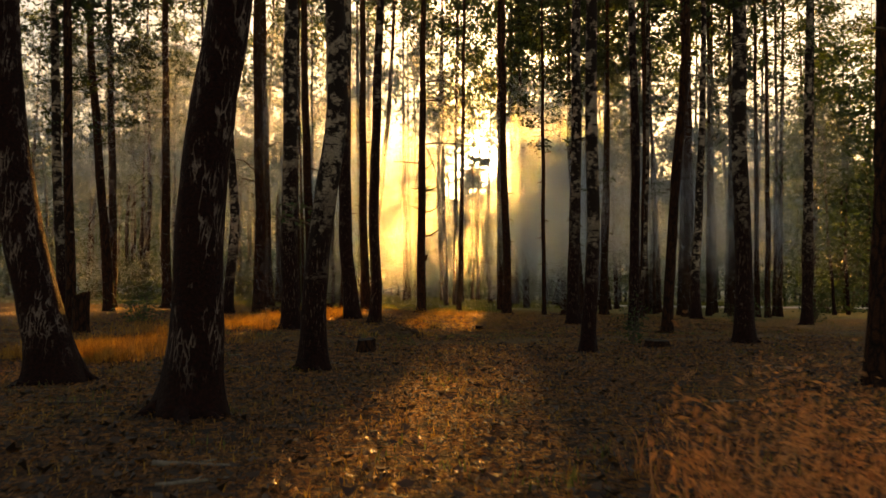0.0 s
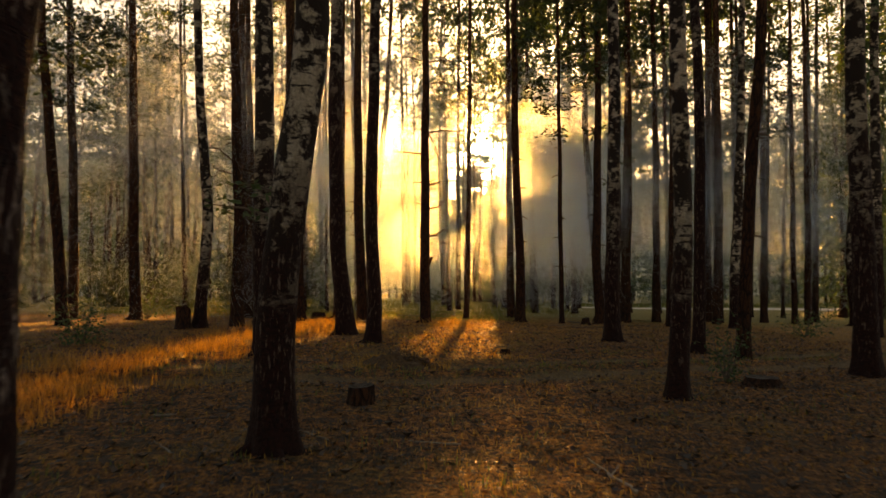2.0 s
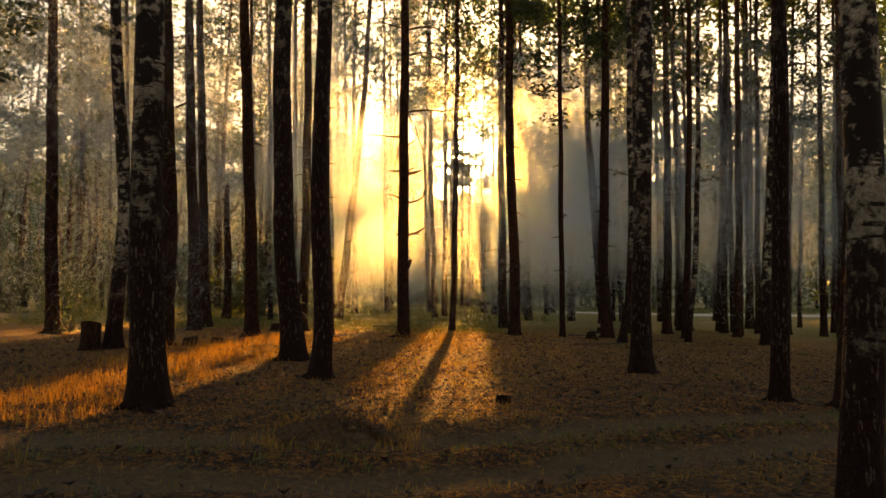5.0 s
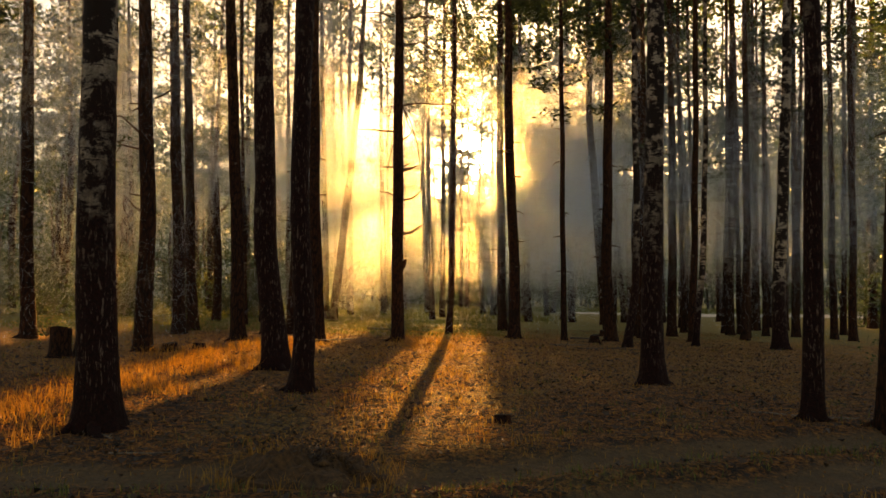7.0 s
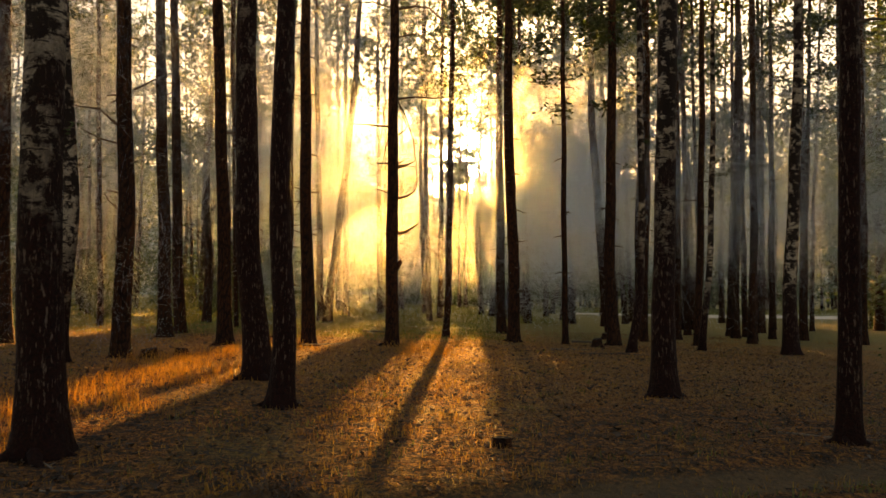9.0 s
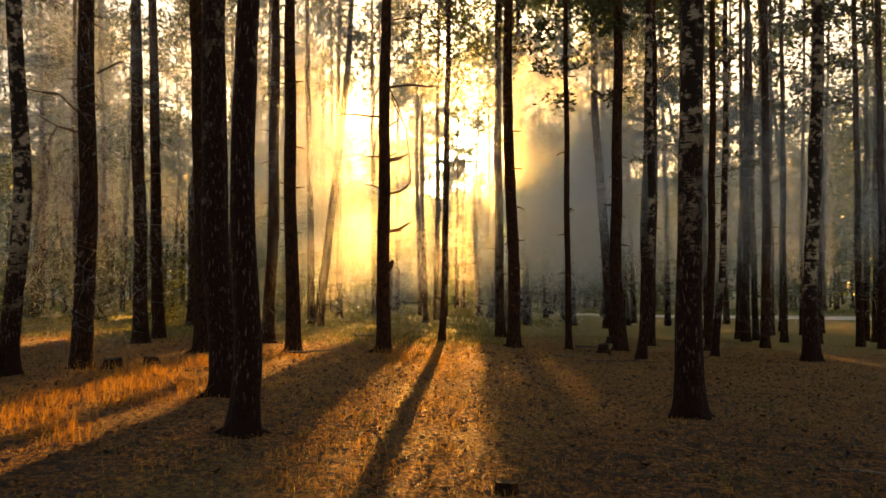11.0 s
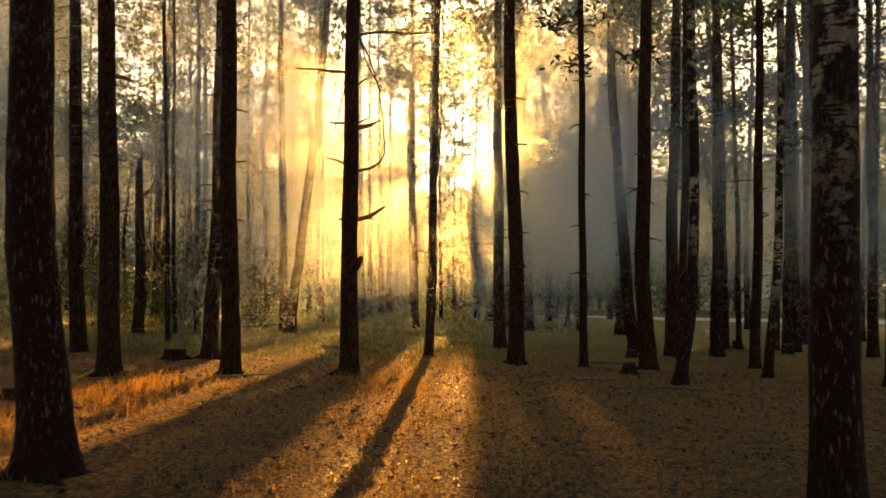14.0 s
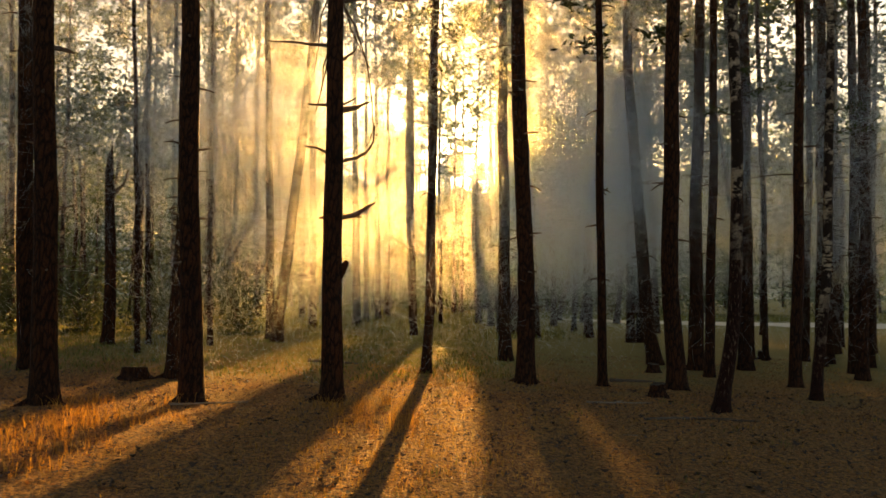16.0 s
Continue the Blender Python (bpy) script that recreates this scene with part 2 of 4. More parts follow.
def array_mesh(name, verts, faces, mat):
    """verts (n, 3) and faces (m, k) as arrays: quick for many small pieces."""
    me = bpy.data.meshes.new(name)
    n, k = faces.shape
    me.vertices.add(len(verts))
    me.vertices.foreach_set("co", np.asarray(verts, np.float32).ravel())
    me.loops.add(n * k)
    me.loops.foreach_set("vertex_index", faces.astype(np.int32).ravel())
    me.polygons.add(n)
    me.polygons.foreach_set("loop_start", np.arange(0, n * k, k, dtype=np.int32))
    me.update(calc_edges=True)
    me.materials.append(mat)
    return me


def part(name, me, parent, label=""):
    ob = new(name, me)
    ob.parent = parent
    if label:
        ob["label"] = label
    return ob


def height_at(x, y):
    """The lie of the land: a gentle fall to the right and far off, with small humps."""
    x, y = np.asarray(x, float), np.asarray(y, float)
    u, v = np.tanh(x / 12), np.tanh((y - 20) / 25)
    z = -0.0207 - 0.2631 * u - 0.1637 * v - 0.2603 * u * v - 0.1876 * np.exp(-((y - 6) / 6) ** 2)
    near = np.exp(-(np.maximum(y - 60, 0) / 30) ** 2)
    z = z + near * (0.022 * np.sin(x * 1.3 + 0.6 * y) * np.sin(y * 0.9 - 0.4 * x) + 0.012 * np.sin(x * 3.1 + 1) * np.sin(y * 2.7))
    # two wheel ruts with low rims
    a = y - 0.4 * np.maximum(x, 0) - 0.1 * np.minimum(x, 0)
    ruts = 0.04 * np.exp(-((a - 12.72) / 0.2) ** 2) + 0.035 * np.exp(-((a - 13.9) / 0.25) ** 2) - 0.05 * np.exp(-((a - 13.3) / 0.28) ** 2) * (x > -0.1) - 0.05 * np.exp(-((a - 12.15) / 0.28) ** 2)
    z = z + ruts * np.exp(-(x / 9) ** 4)
    return z


def lift(x, y):
    return float(height_at(x, y))


# ---- the ground ----
def spaced(stops):
    out = []
    for (a, step), (b, _) in zip(stops, stops[1:]):
        out += list(np.arange(a, b - 1e-6, step))
    return np.array(out + [stops[-1][0]])


gx = spaced([(-600, 60), (-120, 12), (-36, 2), (-14, 0.5), (-6, 0.12), (7, 0.5), (20, 2), (60, 12), (180, 60), (600, 0)])
gy = spaced([(-300, 40), (-60, 8), (-12, 1), (0, 0.12), (30, 0.5), (60, 2), (120, 10), (240, 60), (900, 0)])
X, Y = np.meshgrid(gx, gy)
rough = np.random.RandomState(3).normal(0, 1, X.shape)
inner = (np.abs(X) < 7) & (Y > 0) & (Y < 30)
Z = height_at(X, Y) + np.where(inner, 0.006 * rough, 0)
idx = np.arange(X.size).reshape(X.shape)
quads = np.stack([idx[:-1, :-1], idx[:-1, 1:], idx[1:, 1:], idx[1:, :-1]], -1).reshape(-1, 4)
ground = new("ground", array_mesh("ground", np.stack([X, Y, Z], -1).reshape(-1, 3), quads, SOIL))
ground.data.polygons.foreach_set("use_smooth", [True] * len(ground.data.polygons))
tagged(ground, "uneven brown forest floor with dry litter and moss", "ground", kind="structure")


# ---- trees ----
def bent(offsets, height):
    """How far the trunk's middle stands aside at each height."""
    hs = [0.0] + [h for h, _ in offsets]
    xs = [0.0] + [x for _, x in offsets]
    slope = (xs[-1] - xs[-2]) / max(hs[-1] - hs[-2], 0.3)
    top = max(height, hs[-1] + 1)
    hs.append(top)
    xs.append(xs[-1] + 0.5 * slope * (top - hs[-2]))

    def at(z):
        k = max(i for i in range(len(hs) - 1) if hs[i] <= z + 1e-9) if z > 0 else 0
        p0, p1, p2, p3 = (xs[max(0, min(len(xs) - 1, k + j))] for j in (-1, 0, 1, 2))
        h0, h1, h2, h3 = (hs[max(0, min(len(hs) - 1, k + j))] for j in (-1, 0, 1, 2))
        m1 = (p2 - p0) / max(h2 - h0, 1e-3) if k else (p2 - p1) / max(h2 - h1, 1e-3) * 0.6
        m2 = (p3 - p1) / max(h3 - h1, 1e-3)
        d = h2 - h1
        s = min(1, max(0, (z - h1) / d))
        return (2 * s**3 - 3 * s**2 + 1) * p1 + (s**3 - 2 * s**2 + s) * d * m1 + (-2 * s**3 + 3 * s**2) * p2 + (s**3 - s**2) * d * m2
    return at


def trunk_mesh(kind, r, offsets, height, sides, rng):
    at = bent(offsets, height)
    hs = [-0.08, 0.0, 0.05, 0.12, 0.22, 0.36, 0.55, 0.8]
    step = 0.16 if sides > 14 else 0.4
    while hs[-1] < 10.5:
        hs.append(hs[-1] + step)
    while hs[-1] < height - 1:
        hs.append(hs[-1] + 1.2)
    hs.append(height)
    lobes, turn = rng.randint(4, 6), rng.random() * 6.28
    seed = rng.random() * 50
    wob, whorl = rng.random() * 6, 0.75 + rng.random() * 0.4
    flare = {"pine": 0.26, "birch": 0.36, "oldbirch": 0.5, "whitebirch": 0.36, "darkbirch": 0.36}[kind]
    verts, faces = [], []
    for h in hs:
        z = max(h, 0)
        taper = 1.06 - 0.06 * min(z, 2) - 0.95 * max(0, z - 2) / max(height, 6)
        base = r * max(taper, 0.12)
        cx = at(z) + 0.012 * math.sin(z * 1.7 + wob)
        cy = 0.02 * math.sin(z * 0.9 + wob)
        knot = 0.07 * math.exp(-(((z + wob) % whorl - whorl / 2) / 0.07) ** 2) if kind == "pine" and z > 1 else 0
        for k in range(sides):
            a = 2 * math.pi * k / sides
            root = flare * math.exp(-z / (1.1 * r + 0.04)) * (1 + 0.45 * math.cos(lobes * a + turn)) + 0.05 * math.exp(-z / 0.6)
            rough = 0.055 * noise.noise((math.cos(a) * 2.2 + seed, math.sin(a) * 2.2, z * 2.3)) + 0.05 * noise.noise((math.cos(a) * 6 + seed, math.sin(a) * 6, z * 5))
            q = base * (1 + root + knot + rough)
            verts.append((cx + q * math.cos(a), cy + q * math.sin(a), h))
    for i in range(len(hs) - 1):
        for k in range(sides):
            a, b = i * sides + k, i * sides + (k + 1) % sides
            faces.append((a, b, b + sides, a + sides))
    faces.append(tuple(range((len(hs) - 1) * sides, len(hs) * sides)))
    return mesh_of("trunk", verts, faces, {"pine": PINE, "birch": BIRCH, "oldbirch": OLD_BIRCH, "whitebirch": WHITE_BIRCH, "darkbirch": DARK_BIRCH}[kind], True), at


def tube(points, radii, sides=6):
    verts, faces = [], []
    pts = [Vector(p) for p in points]
    for i, p in enumerate(pts):
        way = (pts[min(i + 1, len(pts) - 1)] - pts[max(i - 1, 0)]).normalized()
        side = way.cross(Vector((0.13, 0.2, 1)) if abs(way.z) < 0.9 else Vector((1, 0, 0))).normalized()
        up = side.cross(way)
        for k in range(sides):
            a = 2 * math.pi * k / sides
            verts.append(p + radii[i] * (math.cos(a) * side + math.sin(a) * up))
    for i in range(len(pts) - 1):
        for k in range(sides):
            a, b = i * sides + k, i * sides + (k + 1) % sides
            faces.append((a, b, b + sides, a + sides))
    faces.append(tuple(range(sides))[::-1])
    faces.append(tuple(range((len(pts) - 1) * sides, len(pts) * sides)))
    return verts, faces


def limb(points, r, mat, name="branch", sides=6):
    n = len(points)
    return mesh_of(name, *tube(points, [r * (1 - 0.65 * i / (n - 1)) for i in range(n)], sides), mat, True)


def dead_branch(length, droop, r, rng, mat=None):
    pts, p, way = [], Vector((0, 0, 0)), Vector((1, 0, rng.uniform(-0.1, 0.35)))
    for _ in range(7):
        pts.append(p.copy())
        way = (way + Vector((0, rng.uniform(-0.2, 0.2), rng.uniform(-0.2, 0.12) - droop))).normalized()
        p = p + way * length / 6
    return limb(pts, 1.3 * r, mat or DEAD_WOOD)


def sprays(centres, size, blades, rng, long=1.0, flat=0.6):
    """Little fans, leaf or needle: three-cornered blades about each centre."""
    n = len(centres)
    c = np.repeat(centres, blades, axis=0)
    way = rng.normal(0, 1, (n * blades, 3))
    way[:, 2] *= flat
    way /= np.linalg.norm(way, axis=1)[:, None]
    side = np.cross(way, rng.normal(0, 1, (n * blades, 3)))
    side /= np.linalg.norm(side, axis=1)[:, None]
    s = size * rng.uniform(0.5, 1.3, (n * blades, 1))
    start = c + way * s * 0.15
    v = np.stack([start, start + way * s * 0.55 * long + side * s * 0.22, start + way * s * long, start + way * s * 0.5 * long - side * s * 0.22], 1)
    f = np.arange(n * blades * 4).reshape(-1, 4)
    return v.reshape(-1, 3), f


def crown_mesh(name, clumps, lo, hi, reach, sprigs, size, blades, mat, seed, long=1.0, top=0.35, low=0.9, loose=0.17):
    """A crown of clumps along unseen twigs, wider below than at its tip, with gaps."""
    rng = np.random.RandomState(seed)
    t = rng.uniform(0, 1, clumps) ** low
    a = rng.uniform(0, 2 * np.pi, clumps)
    d = reach * (1 - (1 - top) * t) * np.sqrt(rng.uniform(0.03, 1, clumps))
    mid = np.stack([d * np.cos(a), d * np.sin(a), lo + (hi - lo) * t - 0.12 * d], 1)
    per = max(1, sprigs // clumps)
    spread = reach * loose * rng.uniform(0.6, 1.4, (clumps, 1, 1))
    c = (mid[:, None, :] + rng.normal(0, 1, (clumps, per, 3)) * spread * np.array([1, 1, 0.55])).reshape(-1, 3)
    v, f = sprays(c, size, blades, rng, long)
    return array_mesh(name, v, f, mat)


PINE_CROWNS = [crown_mesh("crown", 30, 11.0, 21.0, 2.3, 860, 0.26, 2, NEEDLES, 10 + k, 1.3, 0.35, 0.9, 0.14) for k in range(4)]
BIRCH_CROWNS = [crown_mesh("crown", 34, 9.0, 18.0, 2.4, 940, 0.18, 2, LEAVES, 30 + k, 1.0, 0.35, 0.9, 0.15) for k in range(4)]
NEAR_CROWNS = [crown_mesh("crown", 50, 9.0, 19.0, 2.4, 420, 0.42, 1, LEAVES, 20 + k) for k in range(3)]
FULL_CROWNS = [crown_mesh("crown", 95, 1.5, 17.0, 3.2, 1500, 0.46, 1, LEAVES, 50 + k, 1.0, 0.5) for k in range(4)]
WALL_CROWNS = [crown_mesh("crown", 80, 1.0, 24.0, 3.8, 1000, 0.70, 1, LEAVES, 54 + k, 1.0, 0.6) for k in range(3)]
ROOF_CROWNS = [crown_mesh("crown", 60, 15.0, 19.0, 0.95, 520, 0.36, 1, NEEDLES, 57 + k, 1.2, 0.8, 2.0) for k in range(3)]
BROKEN_CROWNS = [crown_mesh("crown", 13, 16.8, 26.0, 1.3, 1500, 0.34, 1, LEAVES, 140 + k, 1.0, 0.8, 0.9, 0.20) for k in range(4)]
VEIL_CROWN = crown_mesh("crown", 60, 13.3, 17.2, 1.05, 11500, 0.15, 1, LEAVES, 151, 1.0, 0.95, 0.9, 0.15)
SLIM_CROWNS = [crown_mesh("crown", 60, 0.8, 15.0, 0.95, 900, 0.38, 1, LEAVES, 67 + k, 1.0, 0.6) for k in range(3)]
DARK_CROWNS = [crown_mesh("crown", 42, 7.0, 21.0, 3.0, 3000, 0.28, 1, LEAVES, 64 + k, 1.0, 0.7, 0.9, 0.14) for k in range(3)]

PINE_BOUGHS = [crown_mesh("bough", 9, 0.0, 3.6, 1.5, 300, 0.17, 3, NEEDLES, 80 + k, 1.2, 0.8) for k in range(3)]
LEAF_BOUGHS = [crown_mesh("bough", 12, 0.0, 4.5, 1.5, 420, 0.085, 3, LEAVES, 90 + k, 1.0, 0.8) for k in range(3)]

rng = random.Random(7)
LABELS = {"pine": ("tall pine with rough brown bark and dead branch stubs", "pine tree"),
          "birch": ("birch with white upper bark and dark cracked foot", "birch tree"),
          "whitebirch": ("birch with white bark ringed by dark marks", "birch tree"),
          "darkbirch": ("birch with dark red fissured bark flecked with white", "birch tree"),
          "oldbirch": ("old leaning birch with dark fissured bark", "birch tree")}


def tree(kind, x, y, r, offsets, height=0.0, bare=False, stubs=None, label="", boughs=()):
    r = max(r, 0.06)
    height = height or (rng.uniform(24, 27) if kind == "pine" else rng.uniform(20, 23))
    name = "pine_tree" if kind == "pine" else "birch_tree"
    thing = new(name)
    thing.location = (x, y, lift(x, y))
    sides = 22 if y < 20 else 14 if y < 34 else 8
    me, at = trunk_mesh(kind, r, offsets, height, sides, rng)
    part("trunk", me, thing)
    if not bare:
        crown = part("crown", rng.choice(NEAR_CROWNS if y < 23 else PINE_CROWNS if kind == "pine" else BIRCH_CROWNS), thing)
        crown.location = (at(min(height, 12)), 0, height - (21 if kind == "pine" else 18))
        crown.rotation_euler = (0, 0, rng.uniform(0, 6.28))
    own = random.Random(int(1000 * (x + 40) + 7 * y))
    if y < 32:
        turn = own.uniform(0, 6.28)
        for k in range(5 if y < 21 else 3):      # surface roots running out from the foot
            a, reach = turn + 6.28 * k / (5 if y < 21 else 3) + own.uniform(-0.4, 0.4), r * own.uniform(1.0, 2.2)
            pts = []
            for f in (0.0, 0.25, 0.5, 0.75, 1.0):
                px, py = (r * 0.7 + reach * f) * math.cos(a + 0.3 * f * f), (r * 0.7 + reach * f) * math.sin(a + 0.3 * f * f)
                pts.append((px, py, lift(x + px, y + py) - lift(x, y) + r * (0.55 * (1 - f) ** 2 - 0.22 * f)))
            part("root", limb(pts, 0.44 * r, {"pine": PINE, "birch": BIRCH, "oldbirch": OLD_BIRCH, "whitebirch": WHITE_BIRCH, "darkbirch": DARK_BIRCH}[kind], "root", 8), thing)
    for z in boughs:
        b = part("bough", own.choice(PINE_BOUGHS if kind == "pine" else LEAF_BOUGHS), thing)
        b.location, b.rotation_euler = (at(z), 0, z), (0, 0, own.uniform(0, 6.28))
    if stubs is None:
        stubs = (4 if y < 34 else 3) if kind == "pine" else (1 if y < 24 else 0)
        if kind == "pine" and 12 < y < 36:      # short stubs in whorls up the trunk
            z = own.uniform(1.3, 2.0)
            while z < 8.5:
                for _ in range(own.choice((1, 2, 2, 3))):
                    a = own.uniform(0, 6.28)
                    b = part("stub", dead_branch(own.uniform(0.10, 0.30), own.uniform(-0.1, 0.12), 0.017, own), thing)
                    b.location, b.rotation_euler = (at(z) + r * 0.8 * math.cos(a), r * 0.8 * math.sin(a), z + own.uniform(-0.05, 0.05)), (0, 0, a)
                z += own.uniform(0.6, 1.1)
    for _ in range(stubs):
        z = own.uniform(1.8, 9.5) if kind == "pine" else own.uniform(3, 8)
        long = y > 20 and own.random() < 0.3
        b = part("branch", dead_branch(own.uniform(0.5, 1.3) if long else own.uniform(0.08, 0.3), own.uniform(-0.05, 0.12), 0.013 if long else 0.016, own), thing)
        a = own.uniform(0, 6.28)
        b.location = (at(z) + r * 0.75 * math.cos(a), r * 0.75 * math.sin(a), z)
        b.rotation_euler = (0, 0, a)
    return tagged(thing, label or LABELS[kind][0], LABELS[kind][1], "trees of the wood")


tree("oldbirch", -3.40, 7.36, 0.182, [(0.6, -0.17), (1.2, -0.35), (2.0, -0.52), (2.8, -0.61), (3.6, -0.66)])
tree("oldbirch", -1.66, 5.70, 0.171, [(0.5, 0.06), (1.3, 0.09), (2.1, 0.17), (2.9, 0.28)])
tree("whitebirch", -6.74, 13.82, 0.086, [(0.9, -0.02), (2.8, -0.13), (5.7, -0.25)], boughs=(3.6, 5.5))
tree("pine", -5.89, 12.46, 0.076, [(0.9, -0.02), (2.6, -0.08), (5.2, -0.16)], boughs=(4.5,))
tree("pine", -9.86, 22.67, 0.142, [(2.5, -0.23), (5.4, -0.51), (8.4, -0.77)], boughs=(5.5, 7.5))
tree("pine", -11.35, 26.13, 0.143, [(2.8, -0.03), (6.2, -0.15), (9.7, -0.31)], boughs=(5.5, 8))
spray_birch = tree("whitebirch", -1.28, 8.55, 0.128, [(0.9, 0.03), (1.8, 0.12), (2.8, 0.23), (4.0, 0.21)])
dark_birch = tree("birch", -2.86, 14.86, 0.165, [(1.2, -0.02), (2.5, -0.04), (4.4, -0.05)])
tree("whitebirch", -6.08, 21.58, 0.136, [(2.4, 0.20), (3.5, 0.13), (5.2, 0.00), (7.0, -0.11)])
tree("pine", -6.79, 28.65, 0.168, [(2.7, -0.06), (5.2, -0.19), (7.8, -0.26)])
tree("pine", -7.00, 30.40, 0.156, [(2.8, -0.11), (5.4, -0.18), (8.1, -0.29)])
tree("pine", -9.38, 25.90, 0.159, [(2.6, -0.08), (5.3, -0.13), (8.0, -0.21)], boughs=(8,))
tree("pine", -4.62, 26.40, 0.162, [(2.6, -0.07), (4.9, -0.17), (7.4, -0.27)])
tree("darkbirch", -2.36, 19.90, 0.180, [(0.4, -0.02), (0.95, -0.06), (1.8, -0.15), (3.1, -0.20), (4.7, -0.23), (5.6, -0.22)])
tree("darkbirch", -1.53, 17.30, 0.122, [(0.7, 0.05), (1.6, 0.02), (2.6, 0.00), (3.9, 0.01), (4.5, 0.04)])
tree("pine", -2.79, 26.90, 0.155, [(1.7, -0.07), (3.3, -0.11), (5.8, -0.14)])
tree("pine", -3.96, 29.60, 0.151, [(2.7, 0.12), (5.1, 0.12), (7.4, 0.13)])
branch_pine = tree("pine", -5.50, 22.80, 0.160, [(1.4, 0.02), (3.0, 0.02), (5.4, -0.08)])
snag_pine = tree("pine", -0.88, 27.30, 0.152, [(1.7, 0.01), (3.4, 0.01), (5.2, 0.02), (6.0, 0.03)], stubs=0)
tree("pine", 0.48, 31.60, 0.099, [(1.9, 0.09), (4.2, 0.12), (7.8, 0.19)])
tree("pine", 2.37, 30.30, 0.164, [(3.0, -0.01), (5.4, -0.12), (7.9, -0.12)])
tree("pine", 4.71, 46.67, 0.182, [(4.5, -0.08), (9.4, -0.18), (14.5, -0.31)], boughs=(9, 11, 13, 15))
tree("pine", 2.42, 35.10, 0.157, [(3.4, -0.01), (6.3, -0.03), (9.2, -0.02)])
tree("pine", 3.84, 30.40, 0.086, [(1.9, -0.02), (4.1, -0.01), (7.4, -0.01)], boughs=(6.8, 8.2, 9.6, 11))
tree("pine", 5.08, 29.90, 0.166, [(2.2, -0.09), (4.1, -0.05), (7.3, 0.04)], boughs=(8.0, 10))
twig_birch = tree("birch", 4.87, 27.20, 0.100, [(1.4, 0.23), (3.6, 0.29), (6.2, 0.30)])
pale_birch = tree("whitebirch", 7.24, 29.10, 0.088, [(2.0, 0.20), (4.0, 0.33), (7.0, 0.41)])
tree("whitebirch", 8.87, 27.50, 0.169, [(1.8, -0.01), (4.3, 0.18), (8.2, 0.37)])
tree("birch", 3.14, 18.78, 0.148, [(1.1, -0.01), (2.1, 0.04), (3.1, 0.08), (4.2, 0.10)])
tree("darkbirch", 3.82, 15.64, 0.095, [(1.4, 0.06), (3.0, 0.10), (4.0, 0.09)])
tree("pine", 4.44, 15.40, 0.101, [(2.0, 0.12), (3.7, 0.29), (4.8, 0.39)])
tree("whitebirch", 2.09, 10.92, 0.094, [(1.7, 0.08), (2.8, 0.09), (3.9, 0.09)])
tree("birch", 5.01, 12.94, 0.138, [(1.9, -0.00), (3.4, 0.00), (5.0, 0.01)], boughs=(5.2,))
tree("pine", 4.28, 7.67, 0.125, [(2.1, 0.13), (3.8, 0.22)], boughs=(3.0,))
tree("pine", 6.26, 35.30, 0.173, [(1.2, -0.20), (4.3, -0.38), (7.2, -0.59), (9.4, -0.61)], boughs=(8.5, 10.5))
tree("pine", 6.96, 34.30, 0.177, [(3.5, 0.05), (6.3, 0.16), (9.1, 0.23)], boughs=(8.5, 10.5))
tree("pine", 6.63, 32.53, 0.105, [(3.3, 0.12), (5.8, 0.19), (8.4, 0.23)])
tree("pine", 8.28, 34.60, 0.166, [(3.5, 0.07), (6.4, 0.12), (9.2, 0.12)], boughs=(9, 11))
tree("pine", 7.76, 30.95, 0.111, [(3.2, 0.13), (5.5, 0.21), (7.8, 0.26)])
tree("pine", 10.03, 37.50, 0.088, [(3.8, 0.03), (7.1, -0.01), (10.4, -0.03)])
tree("pine", 11.29, 37.77, 0.113, [(3.9, 0.18), (7.2, 0.29), (10.6, 0.34)])
tree("pine", 11.57, 36.90, 0.117, [(3.8, -0.03), (7.0, 0.02), (10.2, 0.02)])
tree("pine", 9.97, 32.50, 0.123, [(3.4, 0.13), (5.9, 0.17), (8.4, 0.21)])
tree("pine", 15.47, 41.57, 0.105, [(4.3, 0.11), (8.2, 0.26), (12.2, 0.43)], boughs=(8,))
tree("pine", 10.88, 36.08, 0.143, [(4.0, 0.11), (8.2, 0.22), (12.5, 0.31)])
tree("pine", 10.69, 34.13, 0.133, [(3.9, 0.11), (7.7, 0.15), (11.7, 0.18)])
tree("pine", 12.18, 36.06, 0.123, [(4.1, 0.06), (8.2, 0.15), (12.5, 0.21)])
tree("pine", 14.05, 41.19, 0.109, [(4.6, 0.06), (9.5, 0.17), (14.6, 0.29)])
tree("pine", 13.06, 35.49, 0.100, [(4.0, 0.15), (8.1, 0.33), (12.3, 0.51)])
tree("pine", 17.30, 43.54, 0.104, [(4.8, 0.18), (10.1, 0.51), (15.5, 0.79)])
tree("pine", 15.92, 37.70, 0.119, [(4.3, 0.15), (8.7, 0.28), (13.2, 0.35)])
tree("pine", 15.79, 36.83, 0.137, [(4.2, 0.13), (8.5, 0.28), (12.8, 0.45)], boughs=(9,))
tree("pine", 9.74, 37.83, 0.120, [(4.2, 0.01), (8.6, -0.02), (13.1, -0.01)])
tree("pine", 13.89, 41.14, 0.151, [(4.7, 0.15), (10.8, 0.21), (17.0, 0.23)], boughs=(8, 11))
tree("pine", 12.91, 35.26, 0.145, [(4.0, 0.08), (8.9, 0.15), (13.9, 0.20)], boughs=(7, 10))
tree("pine", 13.56, 33.88, 0.116, [(3.9, 0.04), (8.6, 0.11), (13.3, 0.17)], boughs=(8.5,))
